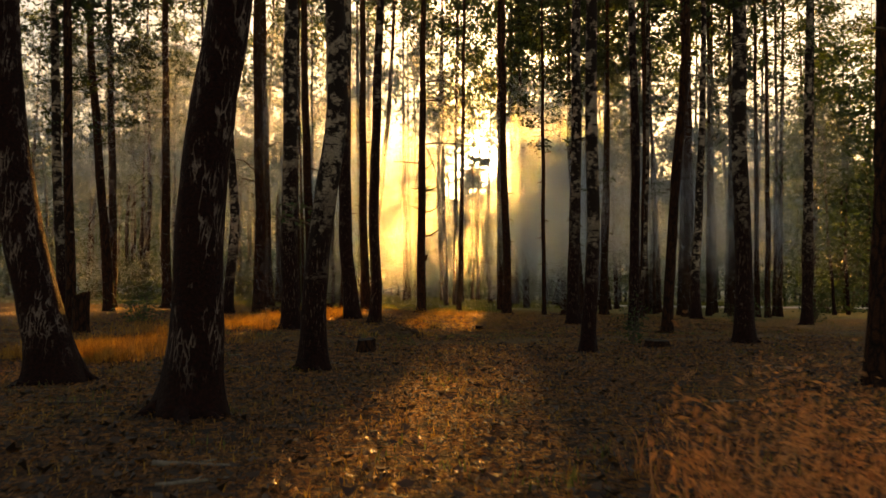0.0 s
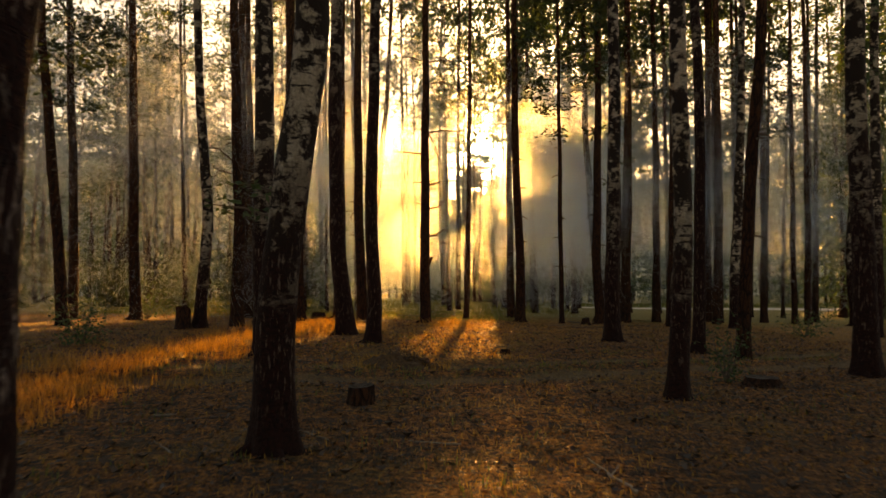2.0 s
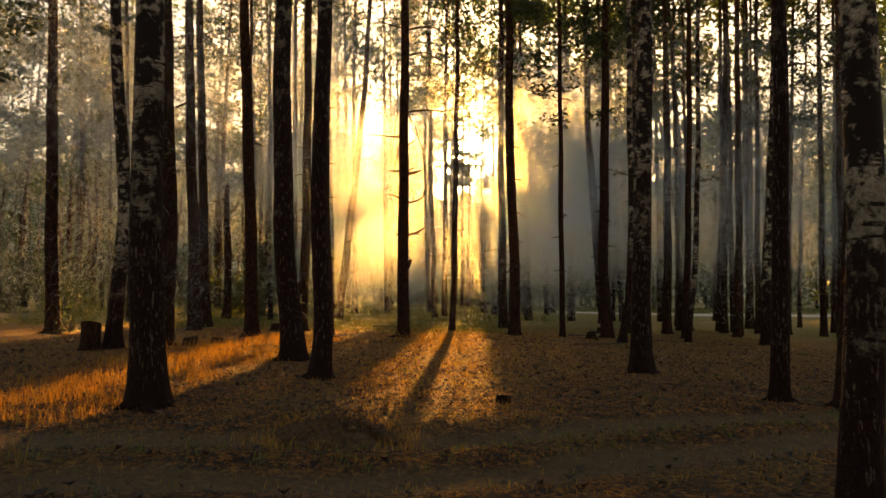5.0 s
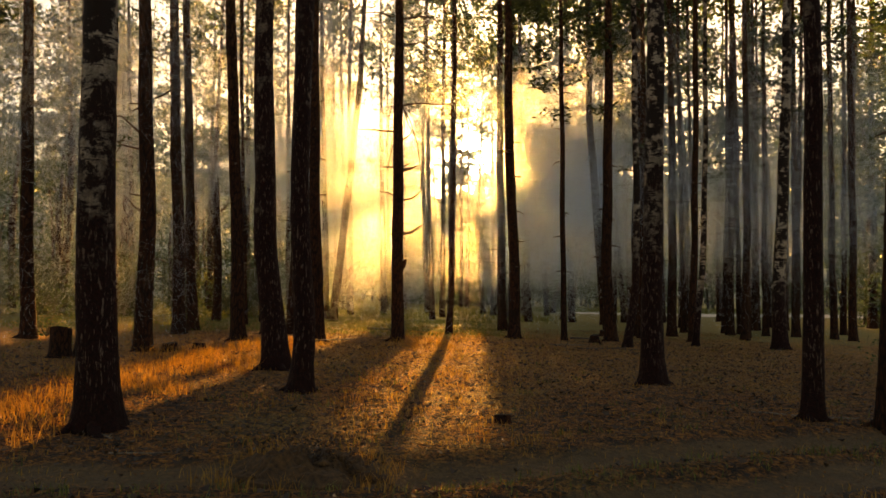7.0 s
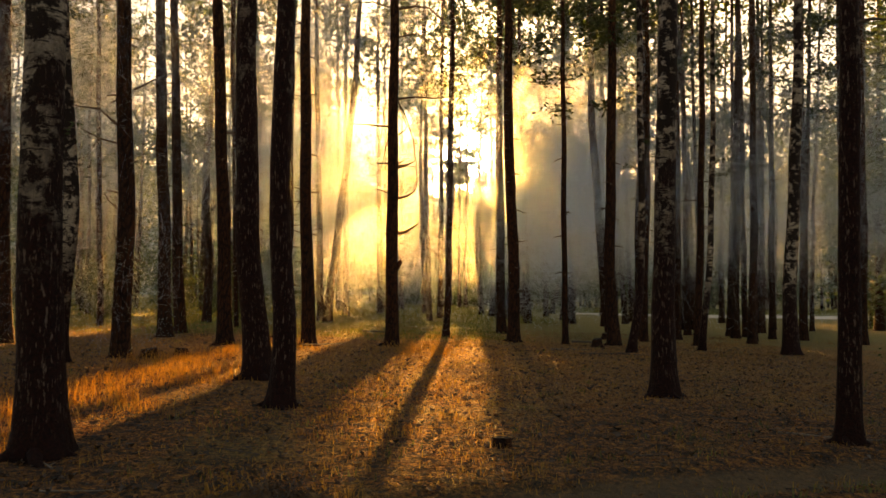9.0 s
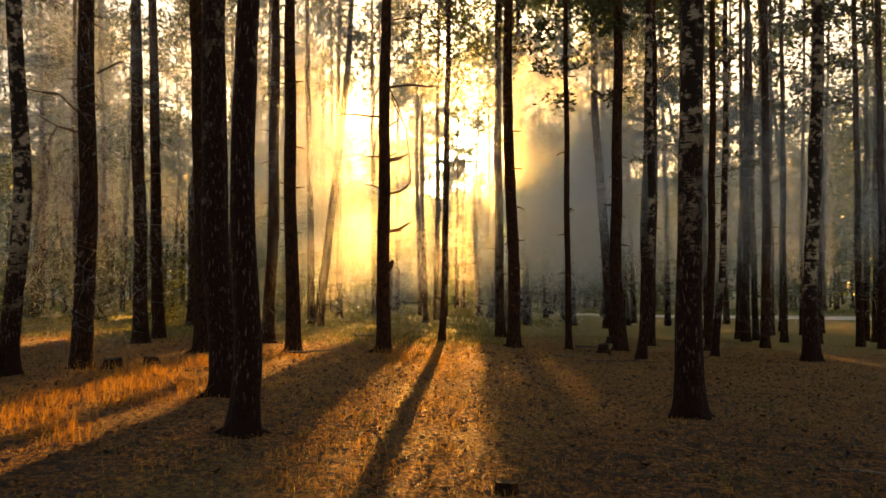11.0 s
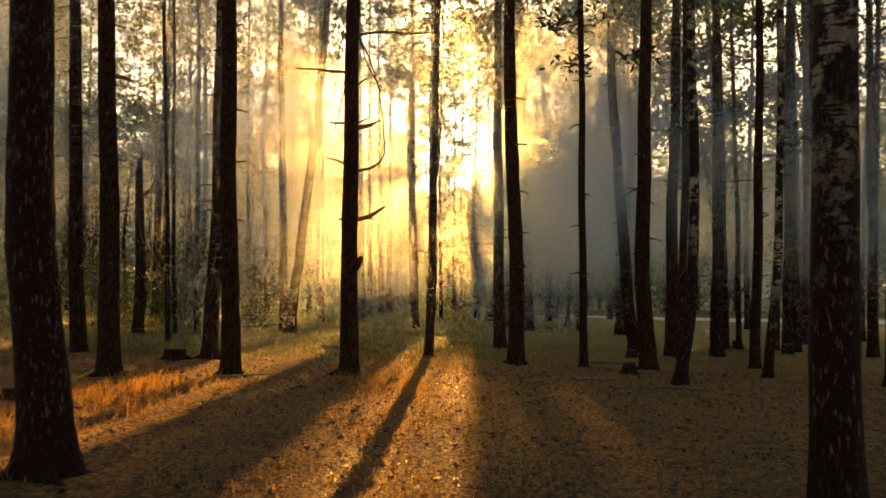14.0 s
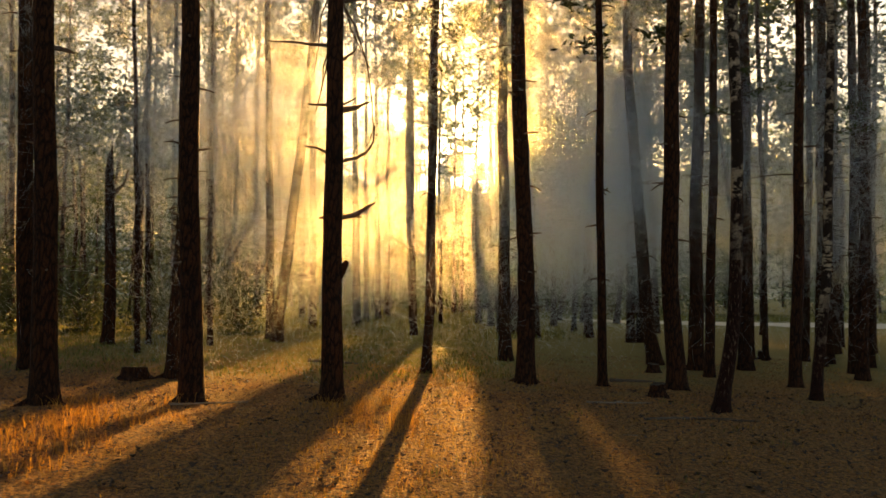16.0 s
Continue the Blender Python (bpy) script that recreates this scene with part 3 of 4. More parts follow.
tree("pine", 13.38, 32.38, 0.121, [(3.7, 0.10), (8.2, 0.16), (12.7, 0.20)])
tree("birch", 10.53, 22.70, 0.149, [(2.9, 0.14), (6.2, 0.19), (9.6, 0.32)], boughs=(4.5, 6.5, 8.5))
tree("birch", 14.90, 31.81, 0.178, [(1.8, -0.14), (5.8, 0.08), (9.8, 0.31), (11.9, 0.37)], boughs=(6, 9))
tree("pine", 20.81, 44.22, 0.189, [(5.0, 0.15), (10.9, 0.29), (16.9, 0.47)], boughs=(7, 10))
tree("pine", 34.64, 64.22, 0.261, [(6.8, 0.39), (16.4, 0.82), (26.1, 1.26)], boughs=(6, 10))
tree("pine", -4.59, 40.43, 0.146, [(3.6, -0.05), (7.3, -0.14), (11.0, -0.23)])
tree("pine", -4.09, 39.05, 0.172, [(3.5, 0.38), (7.0, 0.77), (10.5, 1.08)])
tree("pine", -6.60, 58.11, 0.157, [(5.1, -0.06), (11.4, -0.10), (17.8, -0.18)])
tree("pine", -6.17, 58.51, 0.142, [(5.1, -0.02), (11.5, -0.10), (18.0, -0.17)])
tree("pine", -2.84, 50.41, 0.179, [(4.5, -0.06), (9.7, -0.15), (15.0, -0.20)])
tree("pine", -2.97, 56.77, 0.152, [(5.1, -0.04), (11.2, -0.08), (17.5, -0.13)])
tree("pine", -2.49, 58.87, 0.159, [(5.3, -0.07), (11.7, -0.17), (18.3, -0.28)])
tree("pine", -2.37, 64.68, 0.181, [(5.8, 0.04), (13.1, 0.03), (20.6, 0.03)])
tree("pine", -0.48, 56.37, 0.120, [(5.2, -0.02), (11.2, -0.04), (17.4, -0.07)])
tree("pine", 2.17, 74.41, 0.174, [(6.8, 0.08), (15.6, 0.12), (24.6, 0.15)])
tree("pine", 2.87, 78.28, 0.185, [(7.2, 0.09), (16.6, 0.18), (26.1, 0.27)])
tree("birch", 3.72, 56.93, 0.183, [(5.4, 0.04), (11.6, -0.01), (17.8, -0.06)])
tree("whitebirch", 9.45, 69.86, 0.200, [(3.5, 0.91), (6.7, 1.82), (12.8, 3.00)])
tree("whitebirch", 10.50, 66.60, 0.169, [(3.4, 0.48), (5.3, 0.80), (12.2, 1.63)])
tree("pine", 12.61, 65.85, 0.185, [(2.7, 0.29), (10.2, 0.63), (17.8, 0.91)])
tree("whitebirch", -6.52, 37.03, 0.094, [(3.3, -0.04), (6.4, -0.07), (9.6, -0.11)])
tree("whitebirch", -12.71, 40.19, 0.126, [(3.4, -0.07), (7.0, -0.15), (10.7, -0.31)])
tree("pine", -5.52, 36.99, 0.078, [(3.3, -0.03), (6.5, -0.04), (9.7, -0.07)])
tree("pine", -7.51, 47.48, 0.117, [(4.1, -0.04), (8.9, -0.12), (13.7, -0.15)])
tree("pine", -6.40, 34.21, 0.068, [(3.0, -0.07), (5.8, -0.18), (8.6, -0.27)])
tree("pine", -7.12, 36.80, 0.070, [(3.2, -0.07), (6.4, -0.14), (9.5, -0.18)])
tree("pine", -10.44, 33.21, 0.092, [(3.2, -0.11), (6.9, -0.22), (10.7, -0.33)], boughs=(7,))


# ---- the wood farther off ----
FAR_TRUNKS = []
for k in range(5):
    me, _ = trunk_mesh("pine", 0.15, [(5, rng.uniform(-0.3, 0.3)), (12, rng.uniform(-0.6, 0.6))], 21, 8, rng)
    FAR_TRUNKS.append(me)
FAR_BIRCH = []
for k in range(3):
    me, _ = trunk_mesh("birch", 0.11, [(5, rng.uniform(-0.4, 0.4)), (12, rng.uniform(-0.9, 0.9))], 17, 8, rng)
    FAR_BIRCH.append(me)


def sunlit_gap(x, y):
    """Where the canopy stands open towards the low sun."""
    s = x - math.tan(SUN_AZ) * (y - 20)
    return -5.4 < s < 1.2


LANES = ((-5.2, -2.8), (-0.55, 1.3))


def shaded(s):
    return not any(a < s < z for a, z in LANES)


def far_tree(x, y, crown):
    birch = rng.random() < 0.25
    thing = new("birch_tree" if birch else "pine_tree")
    s = rng.uniform(0.85, 1.15)
    thing.location, thing.scale = (x, y, lift(x, y)), (s, s, s)
    thing.rotation_euler = (0, 0, rng.uniform(0, 6.28))
    part("trunk", rng.choice(FAR_BIRCH if birch else FAR_TRUNKS), thing)
    if crown == "roof":
        part("crown", rng.choice(ROOF_CROWNS), thing)
    elif crown == "broken":
        part("crown", rng.choice(BROKEN_CROWNS), thing)
    elif crown == "veil":
        part("crown", VEIL_CROWN, thing)
    elif crown == "near":
        part("crown", rng.choice(NEAR_CROWNS), thing)
    elif crown == "slim":
        part("crown", rng.choice(SLIM_CROWNS), thing)
    elif crown == "dark":
        part("crown", rng.choice(DARK_CROWNS), thing)
    elif crown == "wall":
        part("crown", rng.choice(WALL_CROWNS), thing)
    elif crown == "high":
        part("crown", rng.choice(BIRCH_CROWNS if birch else PINE_CROWNS), thing)
    return tagged(thing, "slender birch far off in the wood" if birch else "slender pine far off in the wood", "birch tree" if birch else "pine tree", "far trees of the wood")


def leafy_tree(x, y, s):
    thing = new("leafy_tree")
    thing.location, thing.scale = (x, y, lift(x, y)), (s, s, s)
    thing.rotation_euler = (0, 0, rng.uniform(0, 6.28))
    part("trunk", rng.choice(FAR_BIRCH), thing)
    part("crown", rng.choice(FULL_CROWNS), thing)
    return tagged(thing, "broad green leafy tree at the edge of the clearing", "tree", "leafy trees of the far edge")


THIN_CROWNS = [crown_mesh("crown", 34, 6.0, 19.0, 2.6, 260, 0.20, 2, LEAVES, 70 + k, 1.0, 0.6) for k in range(3)]


def sparse_tree(x, y):
    thing = new("birch_tree")
    thing.location = (x, y, lift(x, y))
    thing.rotation_euler = (0, 0, rng.uniform(0, 6.28))
    part("trunk", rng.choice(FAR_BIRCH), thing)
    part("crown", rng.choice(THIN_CROWNS), thing)
    return tagged(thing, "thin-leaved birch with the low sun behind", "birch tree", "far trees of the wood")


placed = []
tries = 0
while len(placed) < 64 and tries < 6000:
    tries += 1
    y = rng.uniform(44, 105)
    x = rng.uniform(-0.75 * y, 0.75 * y)
    if any((x - a) ** 2 + (y - b) ** 2 < 5 for a, b in placed):
        continue
    if x > 8 and 54 < y < 78:
        continue
    if sunlit_gap(x, y) and (y > 50 or rng.random() < 0.6):
        continue
    placed.append((x, y))
    far_tree(x, y, "none" if sunlit_gap(x, y) and y > 58 else "high")
for k in range(9):           # dark crowns above the sun
    far_tree(5.2 + 12 * (k + rng.random()) / 9, rng.uniform(42, 57), "dark").scale = (1.1, 1.1, 1.4)
for k in range(10):          # and over the wood to the left
    far_tree(-36 + 25 * (k + rng.random()) / 10, rng.uniform(46, 60), "dark").scale = (1.1, 1.1, 1.15)
for x, y in ((0.4, 50), (1.0, 57), (3.4, 48)):
    far_tree(x, y, "dark").scale = (1.0, 1.0, 1.95)
for k in range(6):
    far_tree(3.6 + 5.4 * (k + rng.random()) / 6, rng.uniform(44, 60), "dark").scale = (1.15, 1.15, 1.95)
for k in range(5):
    far_tree(-12 + 12 * (k + rng.random()) / 5, rng.uniform(46, 60), "dark").scale = (1.0, 1.0, 1.9)
for k in range(44):          # tall pines whose crowns roof the opening, added to shade the ground
    y = rng.uniform(96, 106)
    s = -11 + 18 * (k + rng.random()) / 44
    if shaded(s - 0.75) and shaded(s + 0.6) and not 2.5 < s < 4.4 or -0.9 < s < -0.6:
        far_tree(s + 0.047 * (y - 20), y, "roof").scale = (1.0, 1.0, rng.uniform(0.98, 1.05))
for s, wide in ((-0.80, 0.6), (-0.15, 0.52), (1.85, 0.65)):      # crowns that frame the sun, added to narrow its strip of light
    far_tree(s + 0.047 * 80, 100, "roof").scale = (wide, wide, 0.99)
for k in range(7):           # slim tops below the sun, added to block light beside the strip
    far_tree(0.95 + 0.1 * k + 0.047 * 74, 93 + 0.6 * (k % 3), "slim").scale = (0.62, 0.62, 0.89)
veil = far_tree(0.4 + 0.047 * 72, 92, "veil")      # crown added to thin the sunlight on the near ground, lost in the glare
veil.scale, veil.rotation_euler = (1, 1, 1), (0, 0, 0)
for k in range(10):          # broken crowns, added to part the light into shafts
    y = rng.uniform(92, 106)
    s = -7.4 + 6.2 * (k + rng.random()) / 10
    far_tree(s + 0.047 * (y - 20), y, "broken")
for k in range(64):          # slender growth, added to block the sun outside two lanes
    y = rng.uniform(94, 108)
    s = -9 + 16 * (k + rng.random()) / 64
    if shaded(s - 0.5) and shaded(s + 0.45):
        far_tree(s + 0.047 * (y - 20), y, "slim").scale = (1.0, 1.0, rng.uniform(0.84, 0.90) if 2.8 < s < 5.0 else rng.uniform(0.97, 1.08))
    else:
        far_tree(s + 0.047 * (y - 20), y, "slim").scale = (1.0, 1.0, rng.uniform(0.60, 0.74))


def leafy_row(count, x0, x1, y0, y1, small, large):
    for k in range(count):
        y = rng.uniform(y0, y1)
        x = x0 + (x1 - x0) * (k + rng.random()) / count
        if not any(sunlit_gap(x + d, y) for d in (-1.7, -0.9, 0, 0.9, 1.7)):
            leafy_tree(x, y, rng.uniform(small, large))


for k in range(44):          # low growth under the opening
    y = rng.uniform(86, 116)
    leafy_tree(-6 + 16 * rng.random() + 0.047 * (y - 20), y, rng.uniform(0.35, 0.52))
for k in range(9):           # thin tops that the sun shines through
    y = rng.uniform(70, 118)
    s = [-6.6, -1.6, 3.6, 4.6, 0.1, 1.1, 0.6, -1.4, 3.2][k] + rng.uniform(-0.3, 0.3)
    sparse_tree(s + 0.047 * (y - 20), y)


for k in range(28):          # the wood to the left
    y = rng.uniform(44, 78)
    far_tree(-0.16 * y - 0.62 * y * (k + rng.random()) / 28, y, "high")
leafy_row(5, 19, 27, 41, 52, 0.75, 1.0)
leafy_row(9, -70, -14, 84, 110, 0.8, 1.0)
leafy_row(11, -13, 1, 94, 112, 0.62, 0.78)
leafy_row(17, 8.8, 22, 94, 112, 1.1, 1.3)
leafy_row(17, 16, 75, 79, 86, 0.9, 1.25)
leafy_row(8, 24, 70, 86, 96, 1.0, 1.3)
for k in range(15):          # the closed wood far to the left
    x = -64 + 56 * (k + rng.random()) / 15
    far_tree(x, rng.uniform(104, 116), "wall").scale = (1, 1, rng.uniform(0.85, 1.0))
for k in range(17):          # back rows of the wood, added to keep the sun off those before
    far_tree(-76 + 70 * (k + rng.random()) / 17, rng.uniform(118, 128), "wall")
for k in range(17):
    far_tree(11 + 62 * (k + rng.random()) / 17, rng.uniform(118, 128), "wall").scale = (1.1, 1.1, 1.15)
for k in range(7):           # dark crowns over the farther birches
    far_tree(9 + 22 * (k + rng.random()) / 7, rng.uniform(42, 56), "dark").scale = (1.1, 1.1, rng.uniform(0.9, 1.2))
# trees added behind the walk, unseen, to block sky light, and beside it
for k in range(22):
    a = -1.35 + 2.7 * (k + rng.random()) / 22
    far_tree(26 * math.sin(a) * 1.2, 2 - 22 * math.cos(a), "wall")
for k in range(26):
    a = rng.uniform(-2.3, 2.3)
    d = rng.uniform(8, 30)
    x, y = d * math.sin(a) * 1.3, -4 - d * abs(math.cos(a))
    far_tree(x, y, "wall" if k % 2 else "near")
for k in range(14):
    far_tree(rng.choice([-1, 1]) * rng.uniform(16, 34), rng.uniform(0, 40), "near")
for k in range(14):          # another row to the left, added to keep the sun off the mist
    x = -58 + 49 * (k + rng.random()) / 14
    far_tree(x, rng.uniform(98, 104), "wall").scale = (1, 1, rng.uniform(0.85, 0.95))


# ---- the distance, with its haze and glow painted ----
def backdrop_material():
    m, nt, p = material("painted_haze")
    nt.nodes.remove(p)
    tc = nt.nodes.new("ShaderNodeTexCoord")
    pos = tc.outputs["Object"]
    unit = nt.nodes.new("ShaderNodeVectorMath")
    unit.operation = "NORMALIZE"
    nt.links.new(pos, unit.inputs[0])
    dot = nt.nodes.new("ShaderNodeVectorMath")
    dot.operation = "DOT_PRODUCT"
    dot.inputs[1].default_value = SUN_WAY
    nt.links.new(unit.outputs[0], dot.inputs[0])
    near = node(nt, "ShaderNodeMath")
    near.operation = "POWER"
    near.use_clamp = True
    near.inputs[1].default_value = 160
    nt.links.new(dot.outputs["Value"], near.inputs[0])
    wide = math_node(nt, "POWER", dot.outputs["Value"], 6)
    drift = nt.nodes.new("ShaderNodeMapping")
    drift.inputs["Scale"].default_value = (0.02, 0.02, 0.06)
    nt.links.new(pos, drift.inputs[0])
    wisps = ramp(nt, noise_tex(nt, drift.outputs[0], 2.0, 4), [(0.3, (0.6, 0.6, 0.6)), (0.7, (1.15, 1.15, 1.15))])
    # haze tones and a gold glow towards the sun, put into the emission
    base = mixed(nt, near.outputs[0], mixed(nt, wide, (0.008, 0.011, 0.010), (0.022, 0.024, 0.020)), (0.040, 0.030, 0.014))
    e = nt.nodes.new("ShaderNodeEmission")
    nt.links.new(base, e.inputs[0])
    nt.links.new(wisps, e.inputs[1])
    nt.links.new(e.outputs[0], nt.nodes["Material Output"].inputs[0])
    return m


verts, faces, steps = [], [], 240
for k in range(steps + 1):
    a = radians(-75) + radians(150) * k / steps
    d = 230 + 8 * math.sin(7 * a)
    x, y = d * math.sin(a), d * math.cos(a)
    dip = math.exp(-((a - SUN_AZ) / radians(9)) ** 2)
    top = 35 - 7 * dip + 4 * noise.noise((a * 9, 0, 3)) + 3.5 * noise.noise((a * 40, 2, 0)) + 2 * noise.noise((a * 140, 5, 0))
    verts += [(x, y, -2), (x, y, top)]
    if k:
        i = 2 * k
        faces.append((i - 2, i, i + 1, i - 1))
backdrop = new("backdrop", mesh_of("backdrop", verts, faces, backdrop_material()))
tagged(backdrop, "far treeline backdrop with haze and gold sun glow painted into its emission", "backdrop", kind="structure")

# ---- mist ----
def mist_material():
    """Fine droplets: they throw most light onwards, some of it all round."""
    m, nt, p = material("mist")
    p.inputs["Base Color"].default_value = (0.66, 0.82, 1.0, 1)
    p.inputs["Roughness"].default_value = 1.0
    thin = nt.nodes.new("ShaderNodeBsdfTranslucent")
    thin.inputs[0].default_value = (0.72, 0.86, 1.0, 1)
    onward = nt.nodes.new("ShaderNodeBsdfRefraction")
    onward.inputs["Roughness"].default_value = 0.7
    onward.inputs["IOR"].default_value = 1.25
    mix = nt.nodes.new("ShaderNodeMixShader")
    mix.inputs[0].default_value = 0.6
    nt.links.new(p.outputs[0], mix.inputs[1])
    nt.links.new(thin.outputs[0], mix.inputs[2])
    last = nt.nodes.new("ShaderNodeMixShader")
    last.inputs[0].default_value = 0.15
    nt.links.new(mix.outputs[0], last.inputs[1])
    nt.links.new(onward.outputs[0], last.inputs[2])
    nt.links.new(last.outputs[0], nt.nodes["Material Output"].inputs[0])
    return m


def mist(seed, n, box, width, length, low, bank=None, left=0.45):
    """Drifts of mist: hair-fine strands, thicker near the floor and in slow wisps."""
    r = np.random.RandomState(seed)
    x0, x1, y0, y1, top = box
    m = 3 * n
    y = r.uniform(y0, y1, m)
    x = r.uniform(x0, x1, m) * (0.6 + 0.4 * (y - y0) / (y1 - y0))
    z = 0.1 + top * r.uniform(0, 1, m) ** low
    wisp = 0.5 + 0.3 * np.sin(0.33 * x + 0.41 * z + 1.3 * np.sin(0.13 * y)) * np.sin(0.47 * z - 0.21 * x + 0.19 * y) + 0.2 * np.sin(0.9 * x - 0.7 * z + 0.5 * y) * np.sin(0.8 * z + 0.4 * x)
    chance = 0.06 + 2.1 * wisp ** 2.3
    chance = chance * (1 - 0.80 * np.exp(-((x - 0.047 * (y - 20) - 0.5) / 1.7) ** 2))
    # little of it close to the floor, and none among the crowns to the right
    lane = np.abs(x - 0.047 * (y - 20) + 2.2) < 3.8
    chance = chance * np.where(lane, np.clip((z + 0.6) / 2.4, 0.3, 1), np.where(x < -6, left * np.clip((z - 3.0 * (left < 1)) / 3.0, 0.1, 1), np.clip((z - np.where(x > 3, 1.0, 0.6)) / 3.2, 0.1, 1))) * np.where(x > 2, np.clip((10.5 - z) / 3, 0.08, 1), 1)
    chance = chance * np.where(x > 12, 0.5, 1)
    if bank:
        (bx, bz), (wx, wz) = bank
        chance = chance * (0.15 + np.exp(-((x - bx) / wx) ** 2 - ((z - bz) / wz) ** 2))
    keep = np.where(r.uniform(0, 1, m) < chance)[0][:n]
    c = np.stack([x[keep], y[keep], z[keep]], 1)
    n = len(c)
    way = r.normal(0, 1, (n, 3))
    way /= np.linalg.norm(way, axis=1)[:, None]
    side = np.cross(way, r.normal(0, 1, (n, 3)))
    side /= np.linalg.norm(side, axis=1)[:, None]
    l = (length * r.uniform(0.5, 1.2, n))[:, None] / 2
    w = width / 2
    v = np.stack([c - way * l - side * w, c + way * l - side * w, c + way * l + side * w, c - way * l + side * w], 1)
    v[:, :, 2] = np.maximum(v[:, :, 2], height_at(v[:, :, 0], v[:, :, 1]) + 0.05)
    ob = new("mist", array_mesh("mist", v.reshape(-1, 3), np.arange(4 * n).reshape(-1, 4), MIST))
    return tagged(ob, "thin evening mist drifting between the far trunks", "mist", kind="stuff")


MIST = mist_material()
mist(61, 60000, (-28, 24, 38, 84, 15), 0.0028, 1.6, 0.95)
mist(64, 15000, (-11, 3, 40, 72, 14), 0.0040, 1.6, 0.9, ((-4.5, 6.0), (3.0, 4.6)))
mist(63, 40000, (-42, 34, 46, 92, 26), 0.0030, 1.8, 0.6)
mist(62, 50000, (3, 24, 37, 55, 10), 0.0038, 1.0, 0.9)
mist(65, 26000, (-28, -6, 36, 50, 15), 0.0032, 1.0, 0.7)
mist(66, 60000, (-16, 18, 31, 42, 11), 0.0015, 1.0, 0.8)
mist(67, 38000, (-9, 0, 31, 46, 13), 0.0015, 1.0, 0.9, ((-4.4, 6.0), (2.0, 4.2)))
mist(68, 90000, (4, 22, 31, 40, 10), 0.0015, 1.0, 0.9)
mist(71, 60000, (-24, -7.5, 22, 36, 9), 0.0010, 0.9, 0.9, None, 1.0)
mist(70, 42000, (1.5, 9, 33, 50, 9.5), 0.0015, 1.0, 0.9)
mist(69, 44000, (-7, 3, 28, 37, 9), 0.0010, 0.7, 0.8)

# ---- the pale road beyond the wood ----
verts, faces = [], []
for k in range(60):
    x = 10 + 1.9 * k
    y = 64 + 8 * math.exp(-(x - 10) / 9) + 1.2 * math.sin(x * 0.11)
    w = 4.4 - 2.2 * math.exp(-(x - 10) / 8) + 0.3 * math.sin(x * 0.7)
    for s in (-w, -w * 0.4, w * 0.4, w):
        verts.append((x, y + s, lift(x, y + s) + (0.03 if abs(s) < w else 0.005)))
    if k:
        i = 4 * k
        for j in range(3):
            faces.append((i - 4 + j, i + j, i + j + 1, i - 3 + j))
road = new("road", mesh_of("road", verts, faces, SAND, True))
tagged(road, "pale sandy road beyond the trees", "road", kind="structure")


# ---- floor cover ----
def scatter(seed, n, x0, x1, y0, y1, bias=1.6):
    """Places over a stretch of floor, thicker nearer the start."""
    r = np.random.RandomState(seed)
    y = y0 + (y1 - y0) * r.uniform(0, 1, n) ** bias
    x = r.uniform(x0, x1, n) * (0.55 + 0.45 * (y - y0) / (y1 - y0))
    return r, x, y


def litter(seed, n, size, mat, name, label, box):
    r, x, y = scatter(seed, n, *box)
    a = y - 0.4 * np.maximum(x, 0) - 0.1 * np.minimum(x, 0)
    bare = (np.abs(a - 13.3) < 0.28) | (np.abs(a - 12.15) < 0.28)
    keep = ~bare | (r.uniform(0, 1, n) < 0.15)
    x, y, n = x[keep], y[keep], int(keep.sum())
    z = height_at(x, y) + 0.006
    turn = r.uniform(0, 2 * np.pi, n)
    s = size * r.uniform(0.5, 1.4, n)
    wide = r.uniform(0.2, 0.55, n)
    tip, roll = r.uniform(-1.1, 1.1, n), r.uniform(-0.9, 0.9, n)
    c, q = np.cos(turn), np.sin(turn)
    v = np.zeros((n, 4, 3))
    for j, (u, w) in enumerate(((-0.5, 0), (0.05, 0.5), (0.5, 0), (0.0, -0.5))):
        du, dw = u * s, w * s * wide
        v[:, j, 0] = x + c * du - q * dw
        v[:, j, 1] = y + q * du + c * dw
        v[:, j, 2] = z + np.abs(du * tip) + dw * roll + 0.25 * s * (0.3 if j in (1, 3) else 0)
    ob = new(name, array_mesh(name, v.reshape(-1, 3), np.arange(4 * n).reshape(-1, 4), mat))
    return tagged(ob, label, "leaf litter", kind="stuff")


litter(1, 190000, 0.036, LITTER, "leaf_litter", "dry brown fallen leaves strewn over the floor", (-11, 11, 0.3, 38))
litter(3, 22000, 0.070, DARK_LITTER, "bark_litter", "dark bark scraps and curled leaves on the floor", (-9, 9, 0.3, 30))
litter(2, 2600, 0.016, BLEACHED, "wood_chips", "pale chips and bark flakes on the forest floor", (-9, 9, 0.3, 34))


